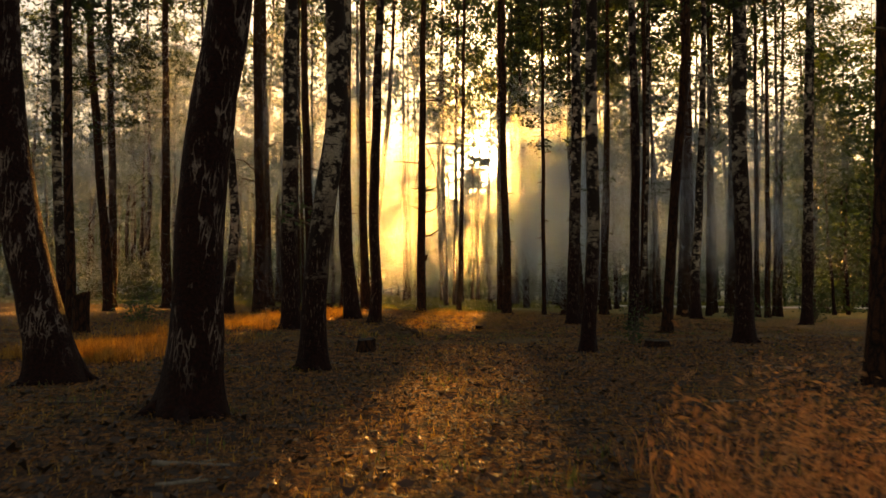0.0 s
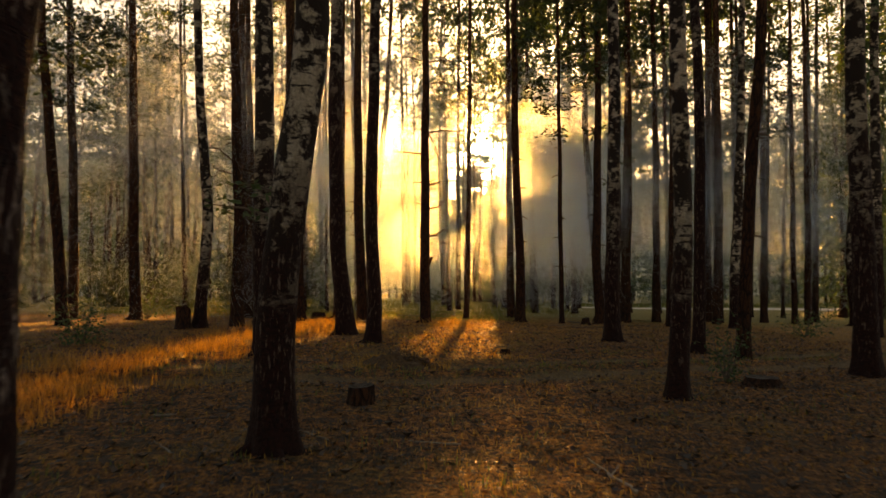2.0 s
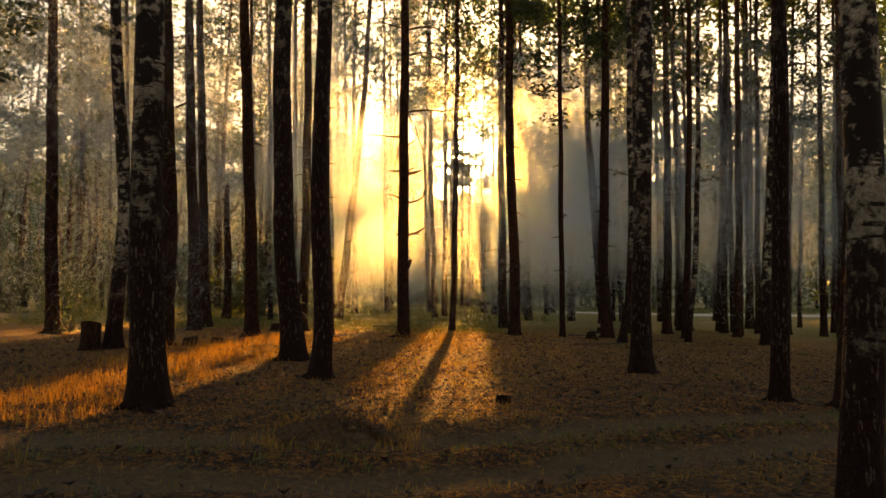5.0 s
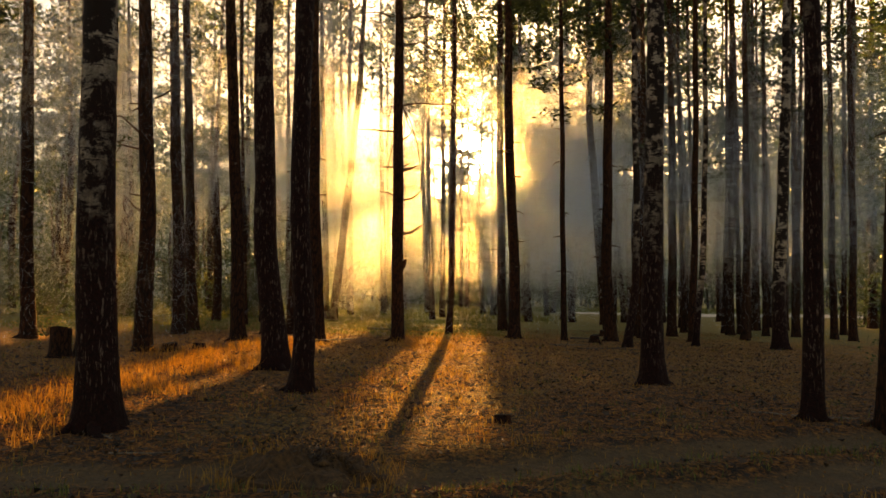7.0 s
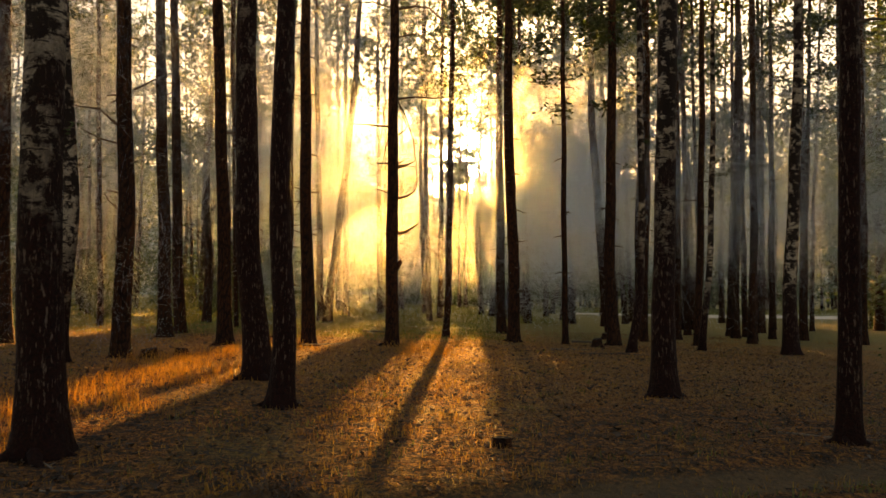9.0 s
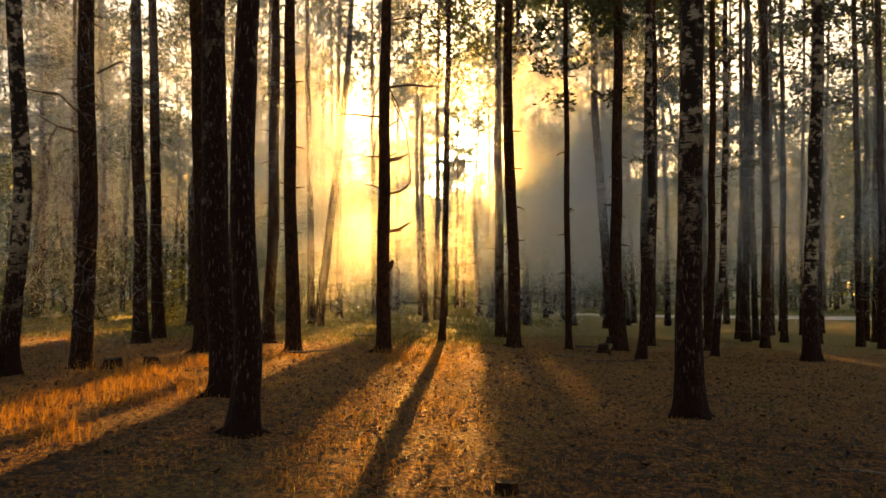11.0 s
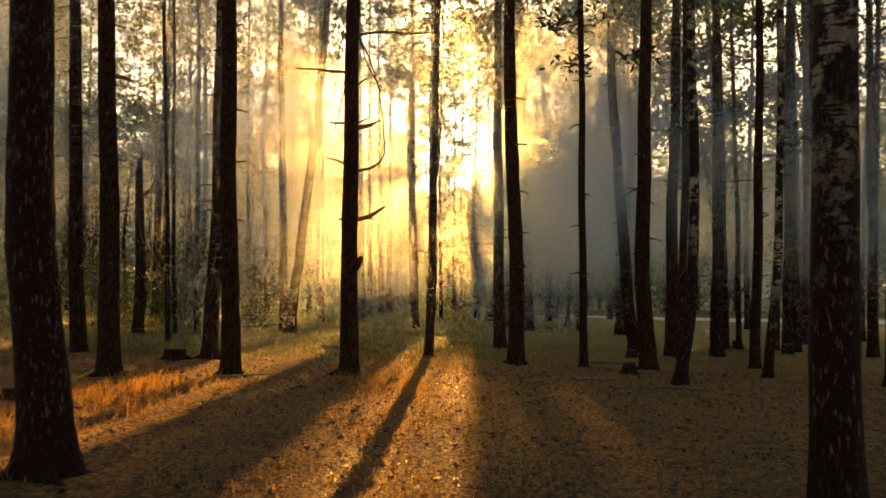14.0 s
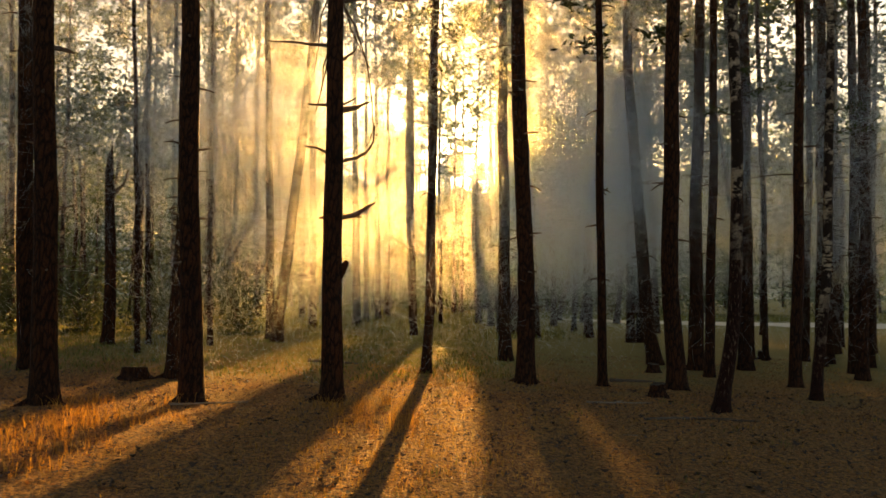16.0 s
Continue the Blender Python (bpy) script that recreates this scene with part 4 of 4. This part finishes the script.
def grass(seed, x, y, tall, mat, name, label, wide=0.0032, lean=0.45):
    r = np.random.RandomState(seed)
    n = len(x)
    z = height_at(x, y) - 0.01
    h = tall * r.uniform(0.4, 1.2, n)
    a = r.uniform(0, 2 * np.pi, n)
    bend = lean * h * r.uniform(0.2, 1.4, n)
    side = np.stack([-np.sin(a), np.cos(a)], 1) * (wide * r.uniform(0.6, 1.5, n))[:, None]
    v = np.zeros((n, 5, 3))
    for j, (t, w) in enumerate(((0, 1), (0, -1), (0.55, 0.8), (0.55, -0.8), (1, 0))):
        v[:, j, 0] = x + np.cos(a) * bend * t * t + side[:, 0] * w
        v[:, j, 1] = y + np.sin(a) * bend * t * t + side[:, 1] * w
        v[:, j, 2] = z + h * t * (1 - 0.15 * t)
    base = 5 * np.arange(n)[:, None]
    f = np.concatenate([base + np.array([0, 1, 3]), base + np.array([0, 3, 2]), base + np.array([2, 3, 4])])
    ob = new(name, array_mesh(name, v.reshape(-1, 3), f, mat))
    return tagged(ob, label, "grass", kind="stuff")


def tufts(seed, count, per, spread, spot):
    r = np.random.RandomState(seed)
    c = np.array([spot(r) for _ in range(count)])
    k = np.repeat(np.arange(count), per)
    p = c[k] + r.normal(0, spread, (len(k), 2))
    return p[:, 0], p[:, 1]


def along_left(r):
    y = 9 + 18 * r.uniform(0, 1) ** 2.2
    return -3.8 + 0.047 * (y - 18) + r.normal(0, 0.5), y


def along_middle(r):
    y = r.uniform(14, 33)
    return -0.1 + 0.047 * (y - 18) + r.normal(0, 0.9), y


def anywhere(r):
    y = r.uniform(0.8, 36)
    return r.uniform(-1, 1) * (3 + 0.42 * y), y


def far_left(r):
    return r.uniform(-15, 2.5), r.uniform(30, 44)


def meadow(r):
    y = r.uniform(44, 84)
    x = r.uniform(-0.45, 0.6) * y
    return x, y if x < 7 else r.uniform(71, 86)


def ahead_right(r):
    y = r.uniform(1.9, 4.2)
    return r.uniform(0.70, 1.1) + r.uniform(0, 0.75) * (y - 1), y


grass(11, *tufts(11, 300, 30, 0.13, along_left), 0.22, DRY_GRASS, "dry_grass", "golden dry grass in the sunlit strip", 0.0034, 0.8)
grass(12, *tufts(12, 420, 16, 0.13, along_middle), 0.09, DRY_GRASS, "dry_grass", "short golden dry grass between the trunks")
grass(13, *tufts(13, 4200, 8, 0.14, anywhere), 0.065, DRY_GRASS, "dry_grass", "thin withered grass scattered over the floor")
grass(14, *tufts(14, 420, 14, 0.10, anywhere), 0.10, GREEN_GRASS, "green_grass", "sparse green grass tufts on the forest floor")
grass(15, *tufts(15, 1100, 16, 0.35, far_left), 0.13, GREEN_GRASS, "green_grass", "low green growth under the farther pines", 0.008)
grass(16, *tufts(16, 1300, 16, 0.5, meadow), 0.32, GREEN_GRASS, "green_grass", "green grass of the clearing beyond", 0.022)
clumps = ((-0.55, 26.5), (-0.35, 25.9), (-0.1, 26.9), (0.1, 25.4), (-4.3, 22.4), (-3.9, 23.6), (-4.9, 21.9), (-3.4, 24.6), (-3.3, 19.2), (-3.6, 20.3), (-3.9, 18.1), (-3.0, 21.0), (-4.0, 12.6), (-4.4, 11.8), (-5.0, 13.0))


def at_clumps(r):
    a, b = clumps[r.randint(len(clumps))]
    return a + r.normal(0, 0.22), b + r.normal(0, 0.3)


def by_mound(r):
    a = r.uniform(0, 6.28)
    return -0.75 + 0.62 * math.cos(a) + r.normal(0, 0.08), 13.25 + 0.5 * math.sin(a) + r.normal(0, 0.08)


def by_ruts(r):
    x = r.uniform(-4, 7)
    return x, 12.72 + 0.4 * max(x, 0) + 0.1 * min(x, 0) + r.normal(0, 0.16)


grass(19, *tufts(19, 46, 9, 0.05, by_mound), 0.13, DRY_GRASS, "dry_grass", "short dry grass round the earth mound", 0.003, 0.6)
grass(20, *tufts(20, 150, 8, 0.06, by_ruts), 0.09, GREEN_GRASS, "green_grass", "low green grass between the wheel ruts", 0.003, 0.6)
grass(18, *tufts(18, 130, 12, 0.07, at_clumps), 0.27, DRY_GRASS, "tall_dry_grass", "tall golden tufts of dry grass catching the sun", 0.0032, 0.8)
grass(17, *tufts(17, 90, 6, 0.08, ahead_right), 0.34, RED_GRASS, "red_grass", "reddish dry grass stalks beside the way", 0.0024, 0.7)


def seed_heads(seed, count):
    r = np.random.RandomState(seed)
    mid = np.array([ahead_right(r) for _ in range(14)])
    c = mid[r.randint(0, 14, count)] + r.normal(0, 0.11, (count, 2))
    h = r.uniform(0.22, 0.48, count)
    tops = np.stack([c[:, 0], c[:, 1], height_at(c[:, 0], c[:, 1]) + h], 1)
    k = np.repeat(np.arange(count), 40)
    p = tops[k] + r.normal(0, 1, (len(k), 3)) * np.array([0.035, 0.035, 0.085])
    v, f = sprays(p, 0.020, 1, r, 1.3, 1.0)
    ob = new("seed_heads", array_mesh("seed_heads", v, f, RED_GRASS))
    return tagged(ob, "feathery reddish seed heads of tall dry grass", "grass", kind="stuff")


seed_heads(21, 90)


# ---- stumps, logs and fallen branches ----
def stump(x, y, r, h, label, tilt=0.0, flare=0.5):
    thing = new("tree_stump")
    thing.location = (x, y, lift(x, y))
    thing.rotation_euler = (tilt, 0, rng.uniform(0, 6))
    sides, seed = 18, rng.random() * 30
    verts, faces = [], []
    hs = (-0.05, 0.0, 0.04, 0.1, 0.2, 0.35, 0.6, 0.8, 1.0)
    for f in hs:
        z = f * h
        for k in range(sides):
            a = 2 * math.pi * k / sides
            q = r * (1 + flare * math.exp(-max(z, 0) / 0.07) * (1 + 0.5 * math.cos(4 * a + seed)) + 0.10 * noise.noise((math.cos(a) * 3 + seed, math.sin(a) * 3, z * 6)))
            top = 0.08 * h * math.sin(a + seed) + 0.06 * h * noise.noise((k * 0.9, seed, 0)) if f == 1.0 else 0
            verts.append((q * math.cos(a), q * math.sin(a), z + top))
    for i in range(len(hs) - 1):
        for k in range(sides):
            a, b = i * sides + k, i * sides + (k + 1) % sides
            faces.append((a, b, b + sides, a + sides))
    part("bark", mesh_of("bark", verts, faces, PINE, True), thing)
    rim = verts[-sides:]
    mid = (0, 0, sum(v[2] for v in rim) / sides - 0.01)
    inner = [(v[0] * 0.6, v[1] * 0.6, 0.4 * v[2] + 0.6 * mid[2] + rng.uniform(-0.008, 0.008)) for v in rim]
    cap = rim + inner + [mid]
    fs = [(k, (k + 1) % sides, sides + (k + 1) % sides, sides + k) for k in range(sides)] + [(sides + k, sides + (k + 1) % sides, 2 * sides) for k in range(sides)]
    part("cut_face", mesh_of("cut_face", cap, fs, CUT_WOOD), thing, "weathered grey cut face")
    return tagged(thing, label, "tree stump", "stumps")


stump(-0.92, 10.43, 0.115, 0.16, "low dark stump with a worn top", 0.0, 0.15)
stump(0.75, 15.40, 0.075, 0.08, "small dark stump on bare soil", 0.0, 0.15)
stump(-5.66, 12.35, 0.13, 0.62, "tall broken stump beside a thin birch")
stump(-6.35, 21.30, 0.17, 0.50, "broken stump at the foot of a birch")
stump(3.30, 11.90, 0.16, 0.10, "flat rotten stump beside a seedling")
stump(-4.97, 22.70, 0.13, 0.17, "small stump in dry grass")
stump(-4.75, 23.80, 0.11, 0.14, "small stump in dry grass")
stump(4.35, 28.60, 0.12, 0.22, "small grey stump among pines")
stump(-4.55, 29.30, 0.20, 0.20, "mossy stump among green growth")
stump(5.6, 33.2, 0.12, 0.20, "small grey stump among pines")
stump(10.2, 38.0, 0.15, 0.22, "small grey stump among pines")


def stick(x, y, length, turn, r, mat, label, name="fallen_branch", forks=1, raise_=0.0):
    thing = new(name)
    thing.location = (x, y, lift(x, y))
    pts = []
    for k in range(8):
        d = length * (k / 7 - 0.5)
        px, py = math.cos(turn) * d, math.sin(turn) * d
        wob = 0.05 * length * noise.noise((k * 0.8, x, y))
        px, py = px - math.sin(turn) * wob, py + math.cos(turn) * wob
        pts.append((px, py, lift(x + px, y + py) - lift(x, y) + raise_ + r * 0.2))
    part("stem", limb(pts, r, mat, "stem", 7), thing)
    for k in range(forks):
        p = Vector(pts[3 + k % 3])
        a = turn + rng.choice([-1, 1]) * rng.uniform(0.5, 0.9)
        l = length * rng.uniform(0.18, 0.35)
        q = [p + Vector((math.cos(a) * l * t, math.sin(a) * l * t, 0.1 * l * t)) for t in (0, 0.35, 0.7, 1)]
        part("twig", limb(q, r * 0.55, mat, "twig", 5), thing)
    return tagged(thing, label, "branch", "fallen branches")


stick(0.83, 8.05, 0.75, 1.75, 0.014, BLEACHED, "pale peeled stick on the forest floor")
stick(4.05, 15.9, 1.35, -0.35, 0.013, BLEACHED, "long pale fallen branch on litter")
stick(-1.02, 4.05, 0.45, -0.15, 0.018, BLEACHED, "short pale fallen stick in litter")
stick(-1.75, 15.1, 1.3, 2.75, 0.007, DEAD_WOOD, "thin dark fallen branch near twin birches", forks=3)
stick(-0.9, 3.7, 0.35, 0.6, 0.014, BLEACHED, "short pale stick in brown litter")
stick(2.6, 6.8, 0.5, 0.3, 0.012, BLEACHED, "short pale stick in brown litter")
stick(3.9, 9.4, 0.9, -0.2, 0.012, BLEACHED, "thin pale stick on the floor")
stick(-2.2, 9.6, 0.6, 0.2, 0.012, DEAD_WOOD, "thin dark stick on the floor")
stick(4.3, 26.4, 1.6, 0.05, 0.03, DEAD_WOOD, "dark fallen branch beside a birch")
stick(3.55, 28.0, 1.0, -0.05, 0.025, BLEACHED, "grey fallen branch among pines")
stick(-1.6, 33.0, 1.1, 0.1, 0.07, DEAD_WOOD, "short dark log on the floor", "log", 0)
stick(4.6, 31.2, 0.9, 0.0, 0.06, DEAD_WOOD, "short dark log among pines", "log", 0)
stick(-2.35, 26.2, 1.0, 0.35, 0.015, BLEACHED, "pale twiggy branch at the foot of a pine", forks=3, raise_=0.08)
for k in range(46):
    y = rng.uniform(2.5, 30)
    stick(rng.uniform(-1, 1) * (2 + 0.33 * y), y, rng.uniform(0.15, 0.6), rng.uniform(0, 3.14), rng.uniform(0.004, 0.010), rng.choice([BLEACHED, DEAD_WOOD, DEAD_WOOD]), "small dry twig on the forest floor", "fallen_twig", rng.randint(0, 1), 0.012)


# ---- dead branches and leaf sprays of single trees ----
def crooked(thing, points, r, mat=None, depth=0.0):
    """A branch through points (aside, up), bent a little to and fro."""
    fine = []
    for k in range(len(points) - 1):
        for t in (0, 0.5):
            (x0, z0), (x1, z1) = points[k], points[k + 1]
            fine.append((x0 + (x1 - x0) * t, depth * (k + t) / len(points) + rng.uniform(-0.02, 0.02), z0 + (z1 - z0) * t))
    fine.append((points[-1][0], depth, points[-1][1]))
    return part("branch", limb(fine, 1.8 * r, mat or DEAD_WOOD), thing)


for points, r in (([(0.10, 2.70), (0.34, 2.75), (0.51, 2.86), (0.63, 2.93)], 0.024), ([(0.30, 2.73), (0.44, 2.71)], 0.014), ([(-0.08, 2.71), (-0.20, 2.70)], 0.022),
                  ([(0.12, 3.56), (0.36, 3.61), (0.51, 3.70), (0.60, 3.84), (0.62, 4.10)], 0.016), ([(0.12, 4.35), (0.38, 4.39), (0.55, 4.46)], 0.018), ([(0.12, 4.30), (0.40, 4.36)], 0.014),
                  ([(0.12, 4.40), (0.34, 4.52)], 0.012), ([(-0.06, 4.41), (-0.38, 4.42)], 0.016), ([(-0.06, 3.67), (-0.25, 3.76), (-0.43, 3.79)], 0.014), ([(-0.05, 3.5), (-0.14, 3.56)], 0.014),
                  ([(-0.05, 5.32), (-0.34, 5.34), (-0.60, 5.37), (-0.98, 5.39)], 0.016), ([(-0.05, 5.30), (-0.13, 4.90), (-0.21, 4.56), (-0.27, 4.30)], 0.009), ([(-0.05, 5.34), (-0.16, 5.0), (-0.18, 4.62)], 0.008),
                  ([(0.12, 6.00), (0.60, 6.06), (1.00, 6.02), (1.45, 6.05)], 0.016), ([(0.12, 5.98), (0.32, 5.60), (0.50, 5.05), (0.58, 4.45), (0.60, 4.05), (0.52, 3.78)], 0.009),
                  ([(0.12, 6.05), (0.26, 5.55), (0.46, 5.15), (0.57, 4.9)], 0.008), ([(0.12, 5.1), (0.30, 5.22), (0.36, 5.34)], 0.012), ([(-0.06, 6.1), (-0.20, 5.8), (-0.24, 5.3), (-0.30, 4.9)], 0.008),
                  ([(0.12, 8.25), (0.55, 8.32), (0.90, 8.28), (1.35, 7.85), (1.75, 7.45), (2.20, 7.05)], 0.017), ([(0.12, 7.55), (0.60, 7.62), (1.00, 7.40), (1.30, 7.10), (1.40, 6.85)], 0.013),
                  ([(-0.08, 8.3), (-0.5, 8.42), (-0.95, 8.40)], 0.014), ([(-0.08, 7.5), (-0.22, 7.15), (-0.20, 6.9)], 0.010), ([(0.55, 8.32), (0.8, 8.6), (1.2, 8.75)], 0.009)):
    crooked(snag_pine, points, r)
knob = part("burl", limb([(0.06, 0, 1.80), (0.14, 0, 1.90), (0.20, 0, 2.02), (0.22, 0, 2.06)], 0.085, PINE, "burl", 9), snag_pine, "broken knob on the trunk")


def leaf_spray(thing, x, z, reach, n, seed, size=0.06):
    q = np.random.RandomState(seed)
    t = q.uniform(0.15, 1, (n, 1))
    c = np.array([[x, 0, z]]) + t * np.array([[reach, 0, 0.25 * abs(reach)]]) + q.normal(0, 1, (n, 3)) * np.array([0.10, 0.16, 0.09]) * abs(reach)
    v, f = sprays(c, size, 2, q)
    crooked(thing, [(x, z), (x + reach * 0.5, z + 0.16 * abs(reach)), (x + reach, z + 0.22 * abs(reach))], 0.006)
    part("leaves", array_mesh("leaves", v, f, LEAVES), thing, "thin spray of green leaves")


leaf_spray(spray_birch, 0.0, 1.55, -0.42, 26, 201)
leaf_spray(spray_birch, 0.02, 1.72, -0.30, 18, 202)
leaf_spray(twig_birch, 0.3, 4.7, 0.75, 60, 203, 0.07)
leaf_spray(twig_birch, 0.28, 4.4, -0.45, 30, 204, 0.07)
leaf_spray(twig_birch, 0.28, 5.1, 0.55, 40, 205, 0.07)
leaf_spray(pale_birch, 0.33, 4.6, 0.8, 60, 206, 0.07)
leaf_spray(pale_birch, 0.33, 5.0, 0.6, 50, 207, 0.07)
leaf_spray(dark_birch, -0.05, 2.5, 0.25, 16, 208, 0.05)
for points, r in (([(-0.12, 4.2), (-0.5, 4.55), (-0.9, 4.6), (-1.3, 4.75)], 0.013), ([(-0.12, 3.9), (-0.5, 4.0), (-0.85, 4.2)], 0.012), ([(-0.5, 4.0), (-0.7, 3.7), (-0.65, 3.4)], 0.007), ([(-0.12, 3.0), (-0.35, 3.05)], 0.012), ([(-0.12, 2.7), (-0.3, 2.85), (-0.38, 3.0)], 0.010), ([(0.12, 4.9), (0.5, 5.1), (0.9, 5.0)], 0.012)):
    crooked(branch_pine, points, r)

# ---- a broken dead tree ----
def dead_snag(x, y, r, tall):
    thing = new("dead_tree")
    thing.location = (x, y, lift(x, y))
    sides, verts, faces = 10, [], []
    hs = [-0.05, 0.0, 0.1, 0.3] + [tall * k / 9 for k in range(1, 10)]
    for i, h in enumerate(hs):
        f = h / tall
        for k in range(sides):
            a = 2 * math.pi * k / sides
            q = r * (1.1 - 0.35 * f + 0.4 * math.exp(-max(h, 0) / 0.15) + 0.16 * noise.noise((math.cos(a) * 2, math.sin(a) * 2, h)))
            if f > 0.93:
                q *= 0.45
            spike = (0.55 * max(0, math.cos(a - 0.6)) ** 2 - 0.25 * rng.random()) if i == len(hs) - 1 else 0
            verts.append((q * math.cos(a) + 0.05 * math.sin(h), q * math.sin(a), h + spike))
    for i in range(len(hs) - 1):
        for k in range(sides):
            a, b = i * sides + k, i * sides + (k + 1) % sides
            faces.append((a, b, b + sides, a + sides))
    faces.append(tuple(range((len(hs) - 1) * sides, len(hs) * sides)))
    part("trunk", mesh_of("trunk", verts, faces, PINE), thing)
    crooked(thing, [(0.1, tall * 0.78), (0.35, tall * 0.83), (0.45, tall * 0.9)], 0.03)
    return tagged(thing, "broken dead trunk with a jagged top", "dead tree")


dead_snag(-8.05, 36.4, 0.15, 5.2)

# ---- an earth mound beside the ruts ----
def earth_mound(x, y, wide, deep, tall):
    thing = new("earth_mound")
    thing.location = (x, y, lift(x, y))
    verts, faces, rings, sides = [(0, 0, tall)], [], 12, 40
    for i in range(1, rings + 1):
        f = i / rings
        for k in range(sides):
            a = 2 * math.pi * k / sides
            edge = 1 + 0.25 * noise.noise((2 * math.cos(a), 2 * math.sin(a), 4))
            px, py = wide * f * edge * math.cos(a), deep * f * edge * math.sin(a)
            bump = 0.9 * noise.noise((px * 5, py * 5, 1)) + 0.5 * noise.noise((px * 13, py * 13, 7))
            fall = (1 - f * f) ** 1.2
            verts.append((px, py, lift(x + px, y + py) - lift(x, y) + tall * fall * (1 + bump) + 0.25 * tall * bump * (f < 0.95) - (0.03 if i == rings else 0)))
    faces += [(0, 1 + k, 1 + (k + 1) % sides) for k in range(sides)]
    for i in range(rings - 1):
        for k in range(sides):
            a, b = 1 + i * sides + k, 1 + i * sides + (k + 1) % sides
            faces.append((a, a + sides, b + sides, b))
    part("soil", mesh_of("soil", verts, faces, EARTH), thing)
    own = random.Random(5)
    for _ in range(16):
        a, f = own.uniform(0, 6.28), own.uniform(0.2, 1.05)
        px, py, q = wide * f * math.cos(a), deep * f * math.sin(a), own.uniform(0.03, 0.075)
        z = lift(x + px, y + py) - lift(x, y) + tall * max(0, 1 - f * f) ** 1.2
        bm = bmesh.new()
        bmesh.ops.create_icosphere(bm, subdivisions=2, radius=q)
        for v in bm.verts:
            v.co = v.co * (1 + 0.45 * noise.noise(v.co * 18 + Vector((px * 9, py * 9, 0))))
            v.co.z *= 0.7
        me = bpy.data.meshes.new("clod")
        bm.to_mesh(me)
        bm.free()
        me.materials.append(EARTH)
        part("clod", me, thing).location = (px, py, z)
    return tagged(thing, "low mound of dark turned earth beside wheel ruts", "mound")


earth_mound(-0.75, 13.25, 0.55, 0.42, 0.13)

# ---- shrubs ----
def shrub(x, y, tall, wide, leaves, label, seed, size=0.07, mat=None):
    thing = new("shrub")
    thing.location = (x, y, lift(x, y))
    r = random.Random(seed)
    tips = []
    for k in range(6):
        a = r.uniform(0, 6.28)
        l = tall * r.uniform(0.6, 1.0)
        tip = Vector((math.cos(a) * wide * r.uniform(0.2, 0.9), math.sin(a) * wide * r.uniform(0.2, 0.9), l))
        pts = [tip * t + Vector((0, 0, -0.15 * tall * t * (1 - t))) for t in (0, 0.3, 0.6, 1)]
        part("stem", limb(pts, 0.008 + 0.006 * tall, DEAD_WOOD, "stem", 5), thing)
        tips += pts[1:]
    q = np.random.RandomState(seed)
    c = np.array(tips)[q.randint(0, len(tips), leaves)] + q.normal(0, 1, (leaves, 3)) * np.array([wide * 0.3, wide * 0.3, tall * 0.16])
    c[:, 2] = np.maximum(c[:, 2], 0.04)
    v, f = sprays(c, size, 2, q)
    part("leaves", array_mesh("leaves", v, f, mat or LEAVES), thing)
    return tagged(thing, label, "shrub", "shrubs")


shrub(-6.3, 16.3, 0.75, 0.55, 380, "yellow-green bush in sunlit dry grass", 3)
shrub(2.98, 12.1, 0.62, 0.30, 240, "spindly green seedling beside a rotten stump", 4, 0.05)
shrub(8.2, 21.5, 0.55, 0.7, 300, "low dark bush under birches", 5)
shrub(11.6, 24.5, 0.8, 0.6, 300, "green sapling bush near the clearing", 6)
shrub(-0.72, 13.35, 0.26, 0.40, 420, "low dark heathery growth on an earth mound", 7, 0.035, DARK_LITTER)
shrub(-9.4, 26.8, 1.2, 0.9, 420, "bush under the farther pines", 8, 0.09)
for k in range(15):          # dark undergrowth below the wood to the left
    x = -30 + 25 * (k + 0.5) / 15
    shrub(x, 39 + 5 * ((k * 7) % 5) / 5, 1.9 + 0.9 * ((k * 3) % 4) / 3, 1.5, 2600, "low dark undergrowth beneath the farther pines", 140 + k, 0.11, NEEDLES)
for k, (x, y, t, w) in enumerate(((12, 84, 5.0, 3.0), (17, 86, 6.0, 3.5), (22, 84, 6.0, 3.4), (28, 85, 7.0, 3.6), (34, 82, 7.0, 4.0), (41, 80, 8.0, 4.0), (26, 50, 7.5, 3.0), (31, 52, 9.0, 3.4), (36, 49, 9.0, 3.6), (22.5, 46, 5.0, 2.4), (8, 86, 3.5, 3.0), (3, 90, 3.0, 3.0), (-2, 88, 3.0, 3.0))):
    shrub(x, y, t, w, 2200, "tall leafy undergrowth at the edge of the clearing", 40 + k, 0.22)
